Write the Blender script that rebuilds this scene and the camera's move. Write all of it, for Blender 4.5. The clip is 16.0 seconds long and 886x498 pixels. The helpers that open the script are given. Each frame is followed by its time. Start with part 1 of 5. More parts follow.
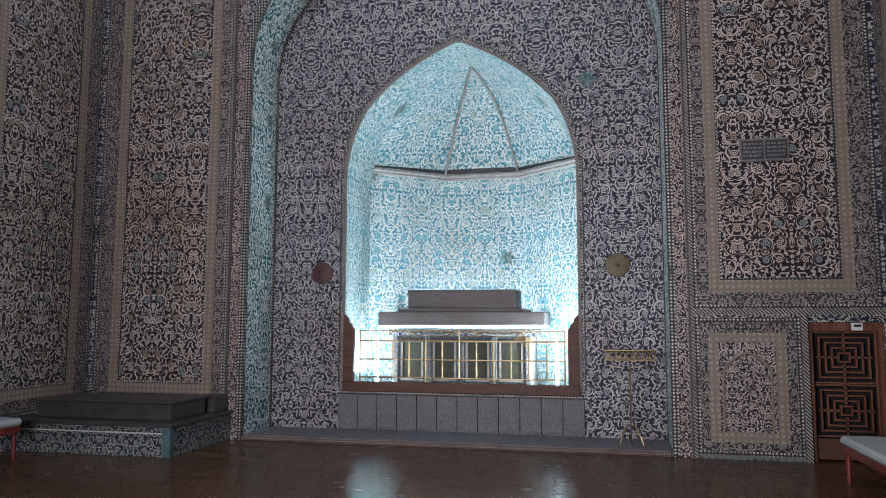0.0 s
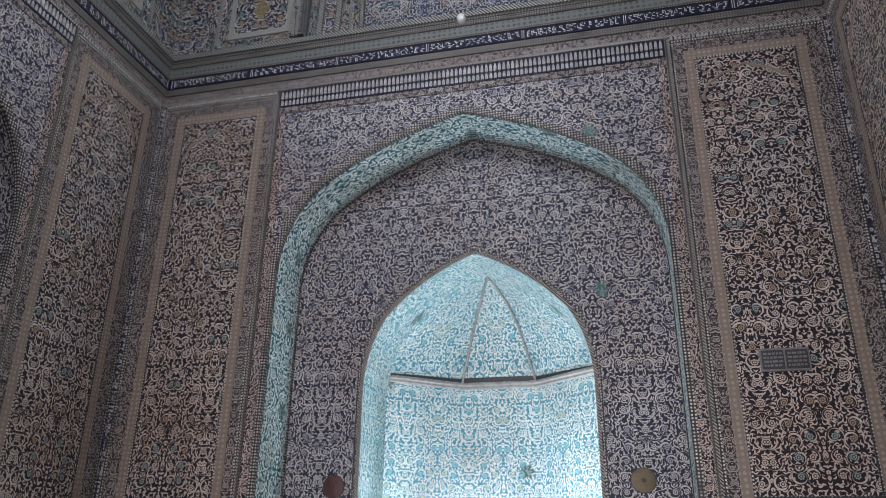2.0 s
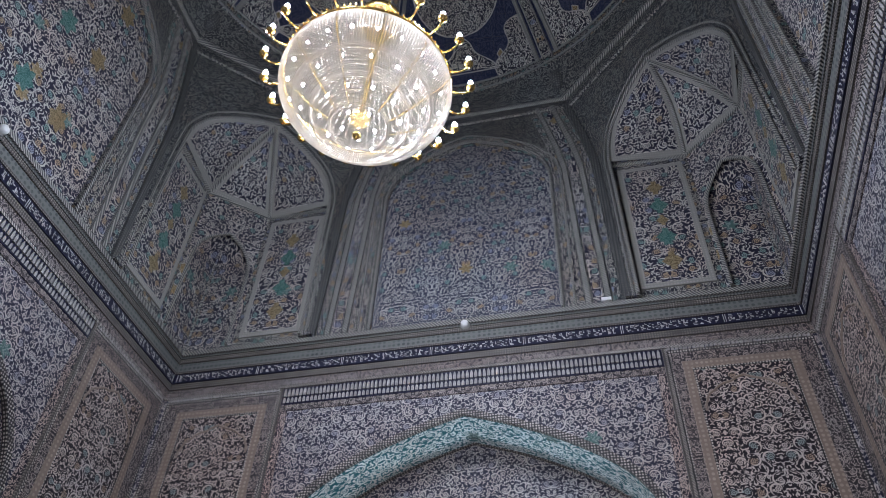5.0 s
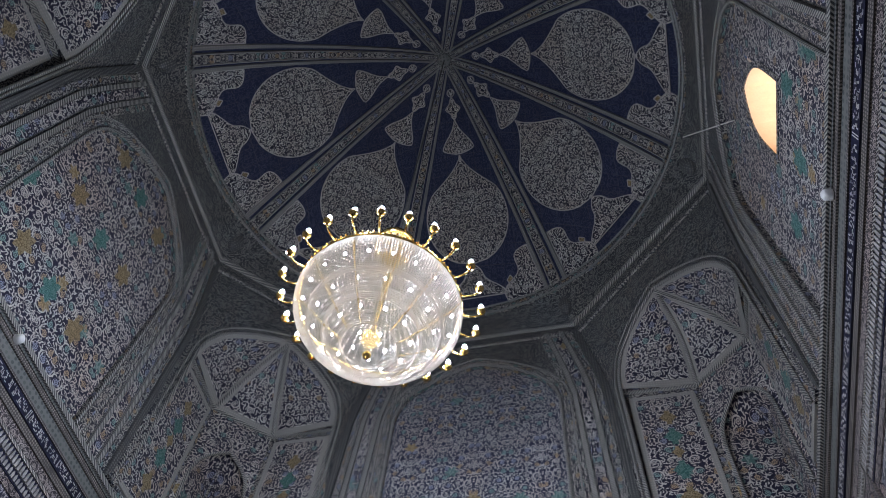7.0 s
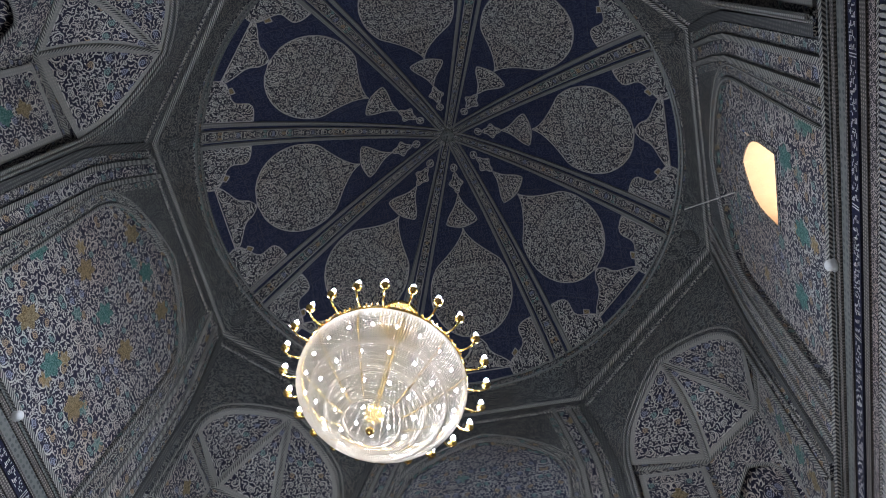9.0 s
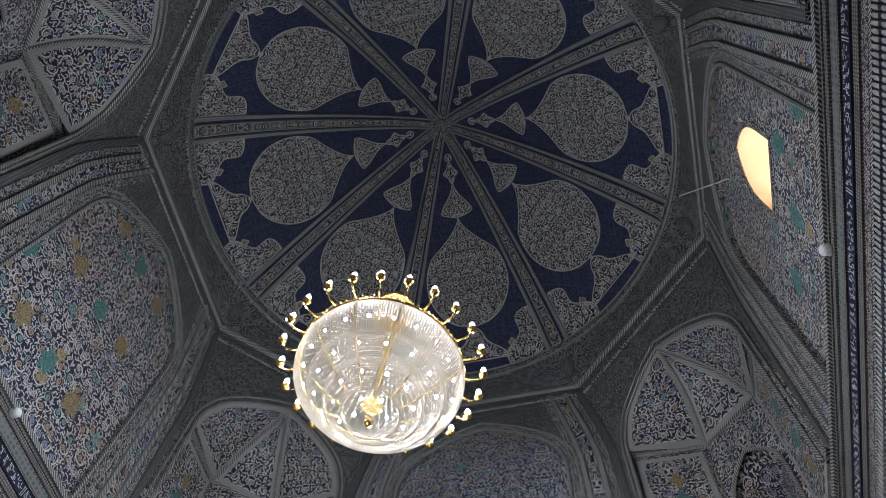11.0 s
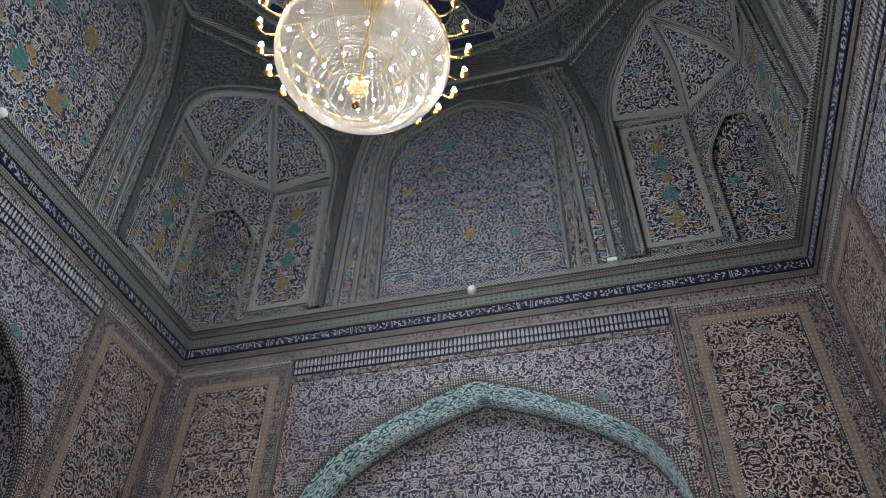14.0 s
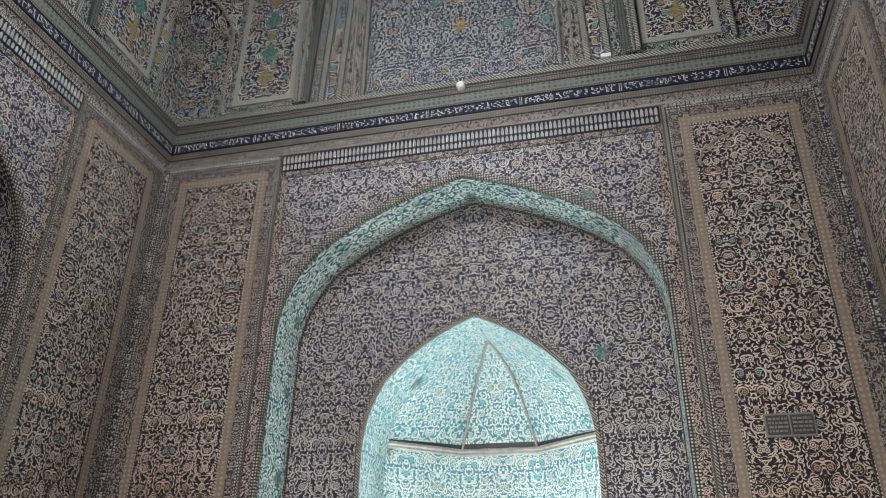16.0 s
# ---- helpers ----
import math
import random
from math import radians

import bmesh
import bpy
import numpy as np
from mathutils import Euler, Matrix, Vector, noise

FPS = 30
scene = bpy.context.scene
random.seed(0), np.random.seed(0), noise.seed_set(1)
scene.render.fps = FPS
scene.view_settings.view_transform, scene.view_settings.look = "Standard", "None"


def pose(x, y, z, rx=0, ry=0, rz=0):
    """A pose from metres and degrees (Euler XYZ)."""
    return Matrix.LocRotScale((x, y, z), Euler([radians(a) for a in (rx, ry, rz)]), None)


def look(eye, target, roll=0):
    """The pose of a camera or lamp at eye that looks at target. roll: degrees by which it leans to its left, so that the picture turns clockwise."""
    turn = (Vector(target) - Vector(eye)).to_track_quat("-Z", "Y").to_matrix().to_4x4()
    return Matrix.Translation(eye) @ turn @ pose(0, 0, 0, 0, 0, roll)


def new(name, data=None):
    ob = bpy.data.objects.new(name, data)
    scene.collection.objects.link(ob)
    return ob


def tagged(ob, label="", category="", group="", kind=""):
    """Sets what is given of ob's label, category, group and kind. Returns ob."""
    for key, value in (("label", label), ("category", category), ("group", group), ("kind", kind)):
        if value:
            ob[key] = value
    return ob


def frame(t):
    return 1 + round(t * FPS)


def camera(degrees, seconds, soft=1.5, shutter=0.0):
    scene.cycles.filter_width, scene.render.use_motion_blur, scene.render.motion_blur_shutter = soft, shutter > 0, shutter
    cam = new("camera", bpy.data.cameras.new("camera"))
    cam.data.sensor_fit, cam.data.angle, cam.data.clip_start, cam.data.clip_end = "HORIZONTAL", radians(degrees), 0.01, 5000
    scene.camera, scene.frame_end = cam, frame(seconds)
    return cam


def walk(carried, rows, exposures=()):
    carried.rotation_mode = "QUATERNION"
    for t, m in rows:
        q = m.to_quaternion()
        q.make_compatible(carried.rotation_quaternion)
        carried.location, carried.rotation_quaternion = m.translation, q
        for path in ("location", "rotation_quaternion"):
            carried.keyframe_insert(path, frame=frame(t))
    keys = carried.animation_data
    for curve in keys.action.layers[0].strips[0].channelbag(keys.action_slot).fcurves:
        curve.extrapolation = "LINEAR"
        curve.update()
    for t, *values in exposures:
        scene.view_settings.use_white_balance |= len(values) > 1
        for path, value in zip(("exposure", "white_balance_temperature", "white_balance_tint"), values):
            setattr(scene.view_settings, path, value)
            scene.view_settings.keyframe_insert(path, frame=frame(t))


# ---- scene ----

# The camera stands still at eye height and only tilts: rows of seconds, yaw, pitch, roll.
EYE = 1.6
cam = camera(62.01, 16.0, soft=0.65)
ROWS = [
    (0.0, 12.67, 5.69, -0.11),
    (0.5, 13.36, 9.12, -0.07),
    (1.0, 13.79, 13.19, -0.20),
    (1.5, 13.94, 17.45, -0.47),
    (2.0, 13.87, 21.75, -0.68),
    (2.5, 13.77, 26.03, -0.95),
    (3.0, 13.56, 30.09, -1.28),
    (5.5, 12.98, 49.13, -2.56),
    (6.0, 12.70, 53.75, -3.11),
    (6.5, 12.37, 58.23, -3.55),
    (7.0, 12.20, 62.08, -3.74),
    (7.5, 12.17, 65.01, -3.81),
    (8.0, 12.26, 66.66, -3.94),
    (8.5, 12.42, 67.40, -3.99),
    (9.0, 12.61, 67.71, -3.89),
    (11.5, 13.57, 66.13, -3.05),
    (12.0, 14.01, 62.71, -2.73),
    (12.5, 14.38, 58.24, -2.24),
    (13.0, 14.72, 52.99, -1.62),
    (13.5, 14.93, 47.52, -1.10),
    (14.0, 14.86, 42.29, -0.83),
    (14.5, 14.56, 37.74, -0.79),
    (15.0, 14.12, 33.93, -0.81),
    (15.5, 13.74, 30.48, -0.74),
    (16.0, 13.85, 26.65, -0.66),
]
EXPOSURES = [(0.0, 0.19, 5820, 13), (1.5, 0.22, 5900, 15), (3.0, 0.48, 5980, 15), (5.5, 0.28, 5600, 17), (7.0, 0.15, 5620, 17), (9.0, 0.3, 5780, 14), (11.5, 0.27, 5850, 13), (13.5, 0.15, 5950, 12), (14.5, 0.33, 6080, 9), (16.0, 0.66, 6450, 7)]
walk(cam, [(t, pose(0, 0, EYE, 90 + pitch, roll, yaw)) for t, yaw, pitch, roll in ROWS], EXPOSURES)

# ---- plan: a square domed hall, centre and half width ----
CX, CY, HALF = -2.118, 4.165, 5.262
Z_BAND = 8.82          # foot of the inscription band
Z_UP = 9.45            # foot of the octagon zone
Z_OCT = 15.3           # top of the octagon
Z_RING, R_RING = 16.05, 5.0
Z_TOP = 20.5           # crown of the dome
UP = 5.135             # distance of the upper faces from the axis
REC = 0.95             # depth of the portal recess

# ---- light ----
world = bpy.data.worlds.new("sky")
scene.world = world
world.use_nodes = True
wn = world.node_tree.nodes
sky = wn.new("ShaderNodeTexSky")
sky.sky_type = "NISHITA"
sky.sun_disc = False
sky.sun_elevation, sky.sun_rotation = radians(40), radians(120)
wn["Background"].inputs[1].default_value = 0.1
world.node_tree.links.new(sky.outputs[0], wn["Background"].inputs[0])
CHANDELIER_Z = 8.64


def lamp(name, kind, place, power, colour, **more):
    data = bpy.data.lights.new(name, kind)
    data.energy, data.color = power, colour
    for key, value in more.items():
        setattr(data, key, value)
    ob = new(name, data)
    ob.location = place
    return ob


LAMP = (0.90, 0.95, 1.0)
# Six unseen lamps floating outside the arms stand in for bulbs, weaker eastwards.
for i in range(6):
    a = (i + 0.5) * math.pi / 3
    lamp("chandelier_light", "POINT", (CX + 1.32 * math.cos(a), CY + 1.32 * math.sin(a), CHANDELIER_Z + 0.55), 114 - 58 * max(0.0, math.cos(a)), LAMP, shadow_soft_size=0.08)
# Three unseen lamps inside the nets, added to brighten the crystal.
for i in range(3):
    a = i * math.pi * 2 / 3
    lamp("chandelier_light", "POINT", (CX + 0.35 * math.cos(a), CY + 0.35 * math.sin(a), CHANDELIER_Z - 0.12), 24, (1.0, 0.93, 0.80), shadow_soft_size=0.22)
for sx in (-1, 1):
    niche_lamp = lamp("niche_light", "AREA", (0, 0, 0), 88, (0.89, 1.0, 0.98), shape="RECTANGLE", size=0.14, size_y=0.7)
    niche_lamp.matrix_world = look((-2.2 + sx * 1.5, 10.85, 0.80), (-2.15 + sx * 0.3, 11.6, 4.8))
# Unseen fill lamp, added behind the tomb to brighten the niche's back wall.
back_fill_lamp = lamp("niche_light", "AREA", (0, 0, 0), 44, (0.90, 0.96, 1.0), shape="RECTANGLE", size=1.2, size_y=0.1)
back_fill_lamp.matrix_world = look((-2.2, 12.15, 1.1), (-2.2, 12.25, 3.5))
# Unseen fill lamp in the assumed south opening, added to lift the lower walls.
south_fill_lamp = lamp("doorway_light", "AREA", (0, 0, 0), 190, (1.0, 0.95, 0.90), shape="RECTANGLE", size=2.6, size_y=2.6, spread=radians(100))
south_fill_lamp.matrix_world = look((CX - 0.4, -1.7, 2.0), (CX + 0.6, 6, 2.3))
# Hidden lamp on the window sill, added in place of daylight in the tunnel.
window_fill_lamp = lamp("window_light", "AREA", (0, 0, 0), 26, (1.0, 0.83, 0.62), shape="RECTANGLE", size=0.7, size_y=0.8)
window_fill_lamp.matrix_world = look((3.95, 3.85, 11.5), (4.15, 3.85, 13.0))

# ---- materials ----


class Nodes:
    """A small shorthand for node trees."""

    def __init__(self, name):
        self.mat = bpy.data.materials.new(name)
        self.mat.use_nodes = True
        self.tree = self.mat.node_tree
        self.bsdf = self.tree.nodes["Principled BSDF"]

    def put(self, socket, value):
        if isinstance(value, bpy.types.NodeSocket):
            self.tree.links.new(value, socket)
        elif value is not None:
            socket.default_value = value

    def m(self, op, a, b=None, c=None, clamp=False):
        n = self.tree.nodes.new("ShaderNodeMath")
        n.operation, n.use_clamp = op, clamp
        for socket, value in zip(n.inputs, (a, b, c)):
            self.put(socket, value)
        return n.outputs[0]

    def v(self, op, a, b=None):
        n = self.tree.nodes.new("ShaderNodeVectorMath")
        n.operation = op
        self.put(n.inputs[0], a)
        self.put(n.inputs[1], b)
        return n.outputs[1] if op in ("LENGTH", "DOT_PRODUCT") else n.outputs[0]

    def uv(self):
        return self.tree.nodes.new("ShaderNodeTexCoord").outputs["UV"]

    def split(self, vec):
        n = self.tree.nodes.new("ShaderNodeSeparateXYZ")
        self.put(n.inputs[0], vec)
        return n.outputs

    def join(self, x, y, z=0.0):
        n = self.tree.nodes.new("ShaderNodeCombineXYZ")
        for socket, value in zip(n.inputs, (x, y, z)):
            self.put(socket, value)
        return n.outputs[0]

    def noise(self, vec, scale, detail=3.0, rough=0.6):
        n = self.tree.nodes.new("ShaderNodeTexNoise")
        self.put(n.inputs["Vector"], vec)
        n.inputs["Scale"].default_value, n.inputs["Detail"].default_value, n.inputs["Roughness"].default_value = scale, detail, rough
        return n.outputs[0]

    def voronoi(self, vec, scale=1.0, random_=0.6, feature="F1"):
        n = self.tree.nodes.new("ShaderNodeTexVoronoi")
        n.voronoi_dimensions, n.feature = "2D", feature
        self.put(n.inputs["Vector"], vec)
        n.inputs["Scale"].default_value, n.inputs["Randomness"].default_value = scale, random_
        return n.outputs

    def step(self, value, lo, hi):
        n = self.tree.nodes.new("ShaderNodeMapRange")
        n.interpolation_type = "SMOOTHSTEP"
        self.put(n.inputs[0], value)
        n.inputs[1].default_value, n.inputs[2].default_value = lo, hi
        return n.outputs[0]

    def mix(self, fac, a, b):
        n = self.tree.nodes.new("ShaderNodeMix")
        n.data_type = "RGBA"
        self.put(n.inputs[0], fac)
        for socket, value in ((n.inputs[6], a), (n.inputs[7], b)):
            self.put(socket, (*value, 1.0) if isinstance(value, tuple) else value)
        return n.outputs[2]

    def bump(self, height, strength=0.3, distance=0.01):
        n = self.tree.nodes.new("ShaderNodeBump")
        n.inputs["Strength"].default_value, n.inputs["Distance"].default_value = strength, distance
        self.put(n.inputs["Height"], height)
        self.tree.links.new(n.outputs[0], self.bsdf.inputs["Normal"])

    def done(self, colour, rough=0.5, metal=0.0):
        self.put(self.bsdf.inputs["Base Color"], (*colour, 1.0) if isinstance(colour, tuple) else colour)
        self.put(self.bsdf.inputs["Roughness"], rough)
        self.put(self.bsdf.inputs["Metallic"], metal)
        return self.mat


def scrolls(n, vec, fill=0.0):
    """White share of a pattern of curling stems, tapering leaves and ringed flowers, in cells of size 1; also the cell's colour, its radius and its flower."""
    x, y, _ = n.split(vec)
    vec = n.join(n.m("PINGPONG", x, 2.7), y)
    cell = n.voronoi(vec, 1.0, 0.5)
    off = n.v("SUBTRACT", vec, cell["Position"])
    ox, oy, _ = n.split(off)
    r = n.v("LENGTH", off)
    rnd = n.split(cell["Color"])
    hand = n.m("SUBTRACT", n.m("MULTIPLY", n.m("GREATER_THAN", rnd[0], 0.5), 2.0), 1.0)
    ang = n.m("MULTIPLY", n.m("ARCTAN2", oy, ox), hand)
    arm = n.m("FRACT", n.m("ADD", n.m("ADD", n.m("MULTIPLY", ang, 0.15915), n.m("MULTIPLY", r, 2.5)), rnd[1]))
    gap = n.m("ABSOLUTE", n.m("SUBTRACT", arm, 0.5))
    swell = n.m("SINE", n.m("ADD", n.m("MULTIPLY", ang, 2.0), n.m("MULTIPLY", r, 19.0)))
    inside = n.step(r, 0.50, 0.42)
    spiral = n.m("MULTIPLY", inside, n.step(n.m("SUBTRACT", gap, n.m("MULTIPLY", swell, 0.075)), 0.112 + fill, 0.075 + fill))

    def strokes(scale, long, wide, bend, shift):
        moved = n.v("ADD", vec, (shift, shift * 0.7, 0.0))
        small = n.voronoi(moved, scale, 0.8)
        sx, sy, _ = n.split(n.v("SUBTRACT", moved, small["Position"]))
        tilt = n.m("MULTIPLY", n.split(small["Color"])[0], 6.28)
        ct, st = n.m("COSINE", tilt), n.m("SINE", tilt)
        lx = n.m("ADD", n.m("MULTIPLY", sx, ct), n.m("MULTIPLY", sy, st))
        ly = n.m("SUBTRACT", n.m("MULTIPLY", sy, ct), n.m("MULTIPLY", sx, st))
        ly = n.m("SUBTRACT", ly, n.m("MULTIPLY", n.m("MULTIPLY", lx, lx), bend))
        shape = n.m("ADD", n.m("POWER", n.m("ABSOLUTE", n.m("DIVIDE", lx, long)), 1.7), n.m("POWER", n.m("ABSOLUTE", n.m("DIVIDE", ly, wide)), 1.5))
        return n.step(shape, 1.2, 0.8)

    clear = n.m("MAXIMUM", n.step(gap, 0.18, 0.23), n.step(r, 0.42, 0.48))
    leaf = n.m("MULTIPLY", strokes(4.0, 0.140, 0.042 + fill * 0.4, 4.5, 0.0), clear)
    curl = n.m("MULTIPLY", strokes(2.7, 0.20, 0.037 + fill * 0.4, -3.4, 3.3), clear)
    petal = n.m("ADD", 0.155, n.m("MULTIPLY", n.m("COSINE", n.m("MULTIPLY", ang, 7.0)), 0.020))
    flower = n.step(n.m("SUBTRACT", r, petal), 0.012, -0.012)
    eye = n.m("MULTIPLY", n.step(r, 0.108, 0.088), n.step(r, 0.038, 0.058))
    moat = n.step(n.m("SUBTRACT", r, petal), 0.022, 0.05)
    white = n.m("MAXIMUM", n.m("MAXIMUM", spiral, leaf), curl)
    white = n.m("MAXIMUM", n.m("MULTIPLY", white, moat), n.m("MULTIPLY", flower, n.m("SUBTRACT", 1.0, n.m("MULTIPLY", eye, 0.9))))
    return white, rnd, r, flower, vec


def arabesque(name, size, back, front, accents=(), fill=0.0, rough=0.32, dirt=0.5, tile=0.0, tints=()):
    """Painted majolica: scrolls of the given cell size in metres."""
    n = Nodes(name)
    uv = n.uv()
    vec = n.v("MULTIPLY", uv, (1 / size, 1 / size, 1.0))
    white, rnd, r, flower, _ = scrolls(n, vec, fill)
    worn = n.noise(uv, 2.1, 5.0, 0.7)
    fine = n.noise(uv, 60.0, 2.0, 0.6)
    fg = n.mix(n.step(worn, 0.35, 0.7), front, tuple(c * (1 - 0.45 * dirt) for c in front))
    patch = n.noise(uv, 0.55, 4.0, 0.65)
    fg = n.mix(n.m("MULTIPLY", n.step(patch, 0.42, 0.68), 0.55), fg, (front[0] * 0.80, front[1] * 0.66, front[2] * 0.58))
    fg = n.mix(n.m("MULTIPLY", n.step(patch, 0.46, 0.30), 0.5), fg, (front[0] * 0.82, front[1] * 0.92, front[2] * 1.02))
    chip = n.step(n.noise(uv, 7.0, 4.0, 0.75), 0.68, 0.74)
    fg = n.mix(n.m("MULTIPLY", chip, 0.5), fg, (0.17, 0.14, 0.12))
    bg = n.mix(n.step(fine, 0.3, 0.7), back, tuple(c * 1.7 + 0.004 for c in back))
    for i, (colour, share) in enumerate(accents):
        wide = n.v("ADD", n.v("MULTIPLY", uv, (1.6, 1.6, 1.0)), (3.7 * i, 5.1 * i, 0.0))
        big = n.voronoi(wide, 1.0, 0.5)
        bo = n.v("SUBTRACT", wide, big["Position"])
        bx, by, _ = n.split(bo)
        lobe = n.m("ADD", 0.17, n.m("MULTIPLY", n.m("COSINE", n.m("MULTIPLY", n.m("ARCTAN2", by, bx), 6.0)), 0.045))
        spot = n.step(n.m("SUBTRACT", n.v("LENGTH", bo), lobe), 0.02, -0.02)
        spot = n.m("MULTIPLY", spot, n.m("LESS_THAN", n.split(big["Color"])[0], share))
        bg = n.mix(spot, bg, tuple(c * 0.6 for c in colour))
        fg = n.mix(n.m("MULTIPLY", spot, 0.75), fg, colour)
    for i, tint in enumerate(tints):
        chosen = n.m("MULTIPLY", n.m("GREATER_THAN", rnd[2], i * 0.2), n.m("LESS_THAN", rnd[2], i * 0.2 + 0.2))
        fg = n.mix(n.m("MULTIPLY", n.m("MULTIPLY", chosen, n.step(r, 0.30, 0.22)), 0.8), fg, tint)
    col = n.mix(white, bg, fg)
    if tile:
        x, y, _ = n.split(uv)
        jx = n.m("PINGPONG", x, tile / 2)
        jy = n.m("PINGPONG", y, tile / 2)
        joint = n.step(n.m("MINIMUM", jx, jy), 0.006, 0.002)
        col = n.mix(n.m("MULTIPLY", joint, 0.45), col, (0.10, 0.09, 0.085))
    n.bump(n.m("ADD", n.m("MULTIPLY", white, 0.4), n.noise(uv, 9.0, 3.0)), 0.25, 0.004)
    n.bsdf.inputs["Specular IOR Level"].default_value = 0.22
    return n.done(col, n.m("ADD", rough + 0.08, n.m("MULTIPLY", worn, 0.25)))


def rope(name, pitch_, light, dark, slant=1.0):
    """Slanting light and dark strokes along a moulding."""
    n = Nodes(name)
    uv = n.uv()
    x, y, _ = n.split(uv)
    wave = n.m("SINE", n.m("MULTIPLY", n.m("ADD", x, n.m("MULTIPLY", y, slant)), 6.283 / pitch_))
    worn = n.noise(uv, 5.0, 4.0, 0.7)
    fg = n.mix(n.step(worn, 0.35, 0.75), light, tuple(c * 0.55 for c in light))
    n.bump(wave, 0.5, 0.006)
    return n.done(n.mix(n.step(wave, -0.15, 0.25), dark, fg), 0.4)


def stripes(name, base, line, width, soft=0.5):
    """A moulding of fine running lines with a small dotted grain."""
    n = Nodes(name)
    uv = n.uv()
    worn = n.noise(uv, 3.0, 5.0, 0.7)
    grain = n.voronoi(n.v("MULTIPLY", uv, (1 / width, 1 / width, 1.0)), 1.0, 0.15)
    dots = n.step(grain["Distance"], 0.36, 0.24)
    col = n.mix(n.m("MULTIPLY", dots, n.step(worn, 0.25, 0.6)), base, line)
    n.bump(n.m("ADD", dots, worn), 0.3, 0.004)
    return n.done(col, soft)


def plain(name, colour, rough=0.5, metal=0.0, vary=0.25, scale=6.0, relief=0.15):
    n = Nodes(name)
    pos = n.tree.nodes.new("ShaderNodeTexCoord").outputs["Object"]
    spots = n.noise(pos, scale, 5.0, 0.65)
    fine = n.noise(pos, scale * 14, 3.0, 0.6)
    mixed = n.m("ADD", n.m("MULTIPLY", spots, 0.65), n.m("MULTIPLY", fine, 0.35))
    col = n.mix(n.step(mixed, 0.3, 0.7), tuple(c * (1 - vary) for c in colour), tuple(min(1.0, c * (1 + vary)) for c in colour))
    n.bump(mixed, relief, 0.004)
    return n.done(col, n.m("ADD", rough - 0.08, n.m("MULTIPLY", spots, 0.16)), metal)


def wood(name, dark, light, rough=0.4, along="X", scale=1.0):
    n = Nodes(name)
    pos = n.tree.nodes.new("ShaderNodeTexCoord").outputs["Object"]
    stretch = {"X": (1.2, 14.0, 14.0), "Z": (14.0, 14.0, 1.2)}[along]
    vec = n.v("MULTIPLY", pos, tuple(s * scale for s in stretch))
    grain = n.noise(vec, 1.0, 6.0, 0.7)
    fine = n.noise(vec, 6.0, 2.0, 0.6)
    g = n.m("ADD", n.m("MULTIPLY", grain, 0.75), n.m("MULTIPLY", fine, 0.25))
    n.bump(g, 0.25, 0.003)
    return n.done(n.mix(n.step(g, 0.3, 0.72), dark, light), n.m("ADD", rough - 0.1, n.m("MULTIPLY", grain, 0.25)))


def glow(name, colour, strength):
    n = Nodes(name)
    n.bsdf.inputs["Emission Color"].default_value = (*colour, 1.0)
    n.bsdf.inputs["Emission Strength"].default_value = strength
    return n.done(colour, 0.3)


OCHRE, TEAL = (0.30, 0.22, 0.10), (0.11, 0.21, 0.20)
FLOWERS = ((0.38, 0.26, 0.13), (0.15, 0.29, 0.27), (0.22, 0.25, 0.36))
M_WALLB = arabesque("portal_majolica", 0.215, (0.017, 0.018, 0.034), (0.545, 0.515, 0.495), ((TEAL, 0.03),), tints=((0.32, 0.32, 0.37),))
M_PANEL = arabesque("panel_majolica", 0.225, (0.012, 0.010, 0.014), (0.60, 0.51, 0.455), ((TEAL, 0.08),), tints=((0.34, 0.24, 0.16), (0.22, 0.30, 0.30)))
M_BORDER = arabesque("border_flowers", 0.15, (0.024, 0.021, 0.024), (0.43, 0.375, 0.345), fill=-0.01)
M_TURQ = arabesque("soffit_majolica", 0.25, (0.016, 0.095, 0.115), (0.84, 0.92, 0.90), ((TEAL, 0.2),), fill=0.04)
M_NICHE = arabesque("niche_majolica", 0.215, (0.065, 0.21, 0.265), (0.82, 0.85, 0.80), ((TEAL, 0.12),), fill=0.04, dirt=0.25, tints=((0.25, 0.55, 0.60), (0.62, 0.60, 0.42)))
M_UPPER = arabesque("upper_majolica", 0.265, (0.008, 0.009, 0.022), (0.54, 0.515, 0.47), ((OCHRE, 0.10), (TEAL, 0.10)), tints=FLOWERS)
M_TYMP = arabesque("tympanum_majolica", 0.225, (0.012, 0.016, 0.036), (0.46, 0.455, 0.43), ((OCHRE, 0.06), (TEAL, 0.10)), tints=FLOWERS)
M_UPBORDER = arabesque("upper_border", 0.19, (0.010, 0.011, 0.018), (0.43, 0.42, 0.375), (), tints=FLOWERS)
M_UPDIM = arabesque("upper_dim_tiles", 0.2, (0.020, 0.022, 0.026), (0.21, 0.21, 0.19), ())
M_MEDAL = arabesque("medallion_majolica", 0.20, (0.008, 0.009, 0.018), (0.60, 0.58, 0.52), (), fill=-0.01)
M_DADO = arabesque("dado_majolica", 0.145, (0.012, 0.010, 0.016), (0.60, 0.50, 0.45), ())
M_OCHRE_TILE = arabesque("ochre_motif", 0.12, (0.085, 0.062, 0.028), (0.36, 0.285, 0.165), ())
M_TEAL_TILE = arabesque("teal_motif", 0.12, (0.014, 0.062, 0.056), (0.16, 0.27, 0.245), ())
M_DOME = arabesque("dome_blue", 0.22, (0.009, 0.013, 0.036), (0.055, 0.062, 0.100), (), tile=0.36)
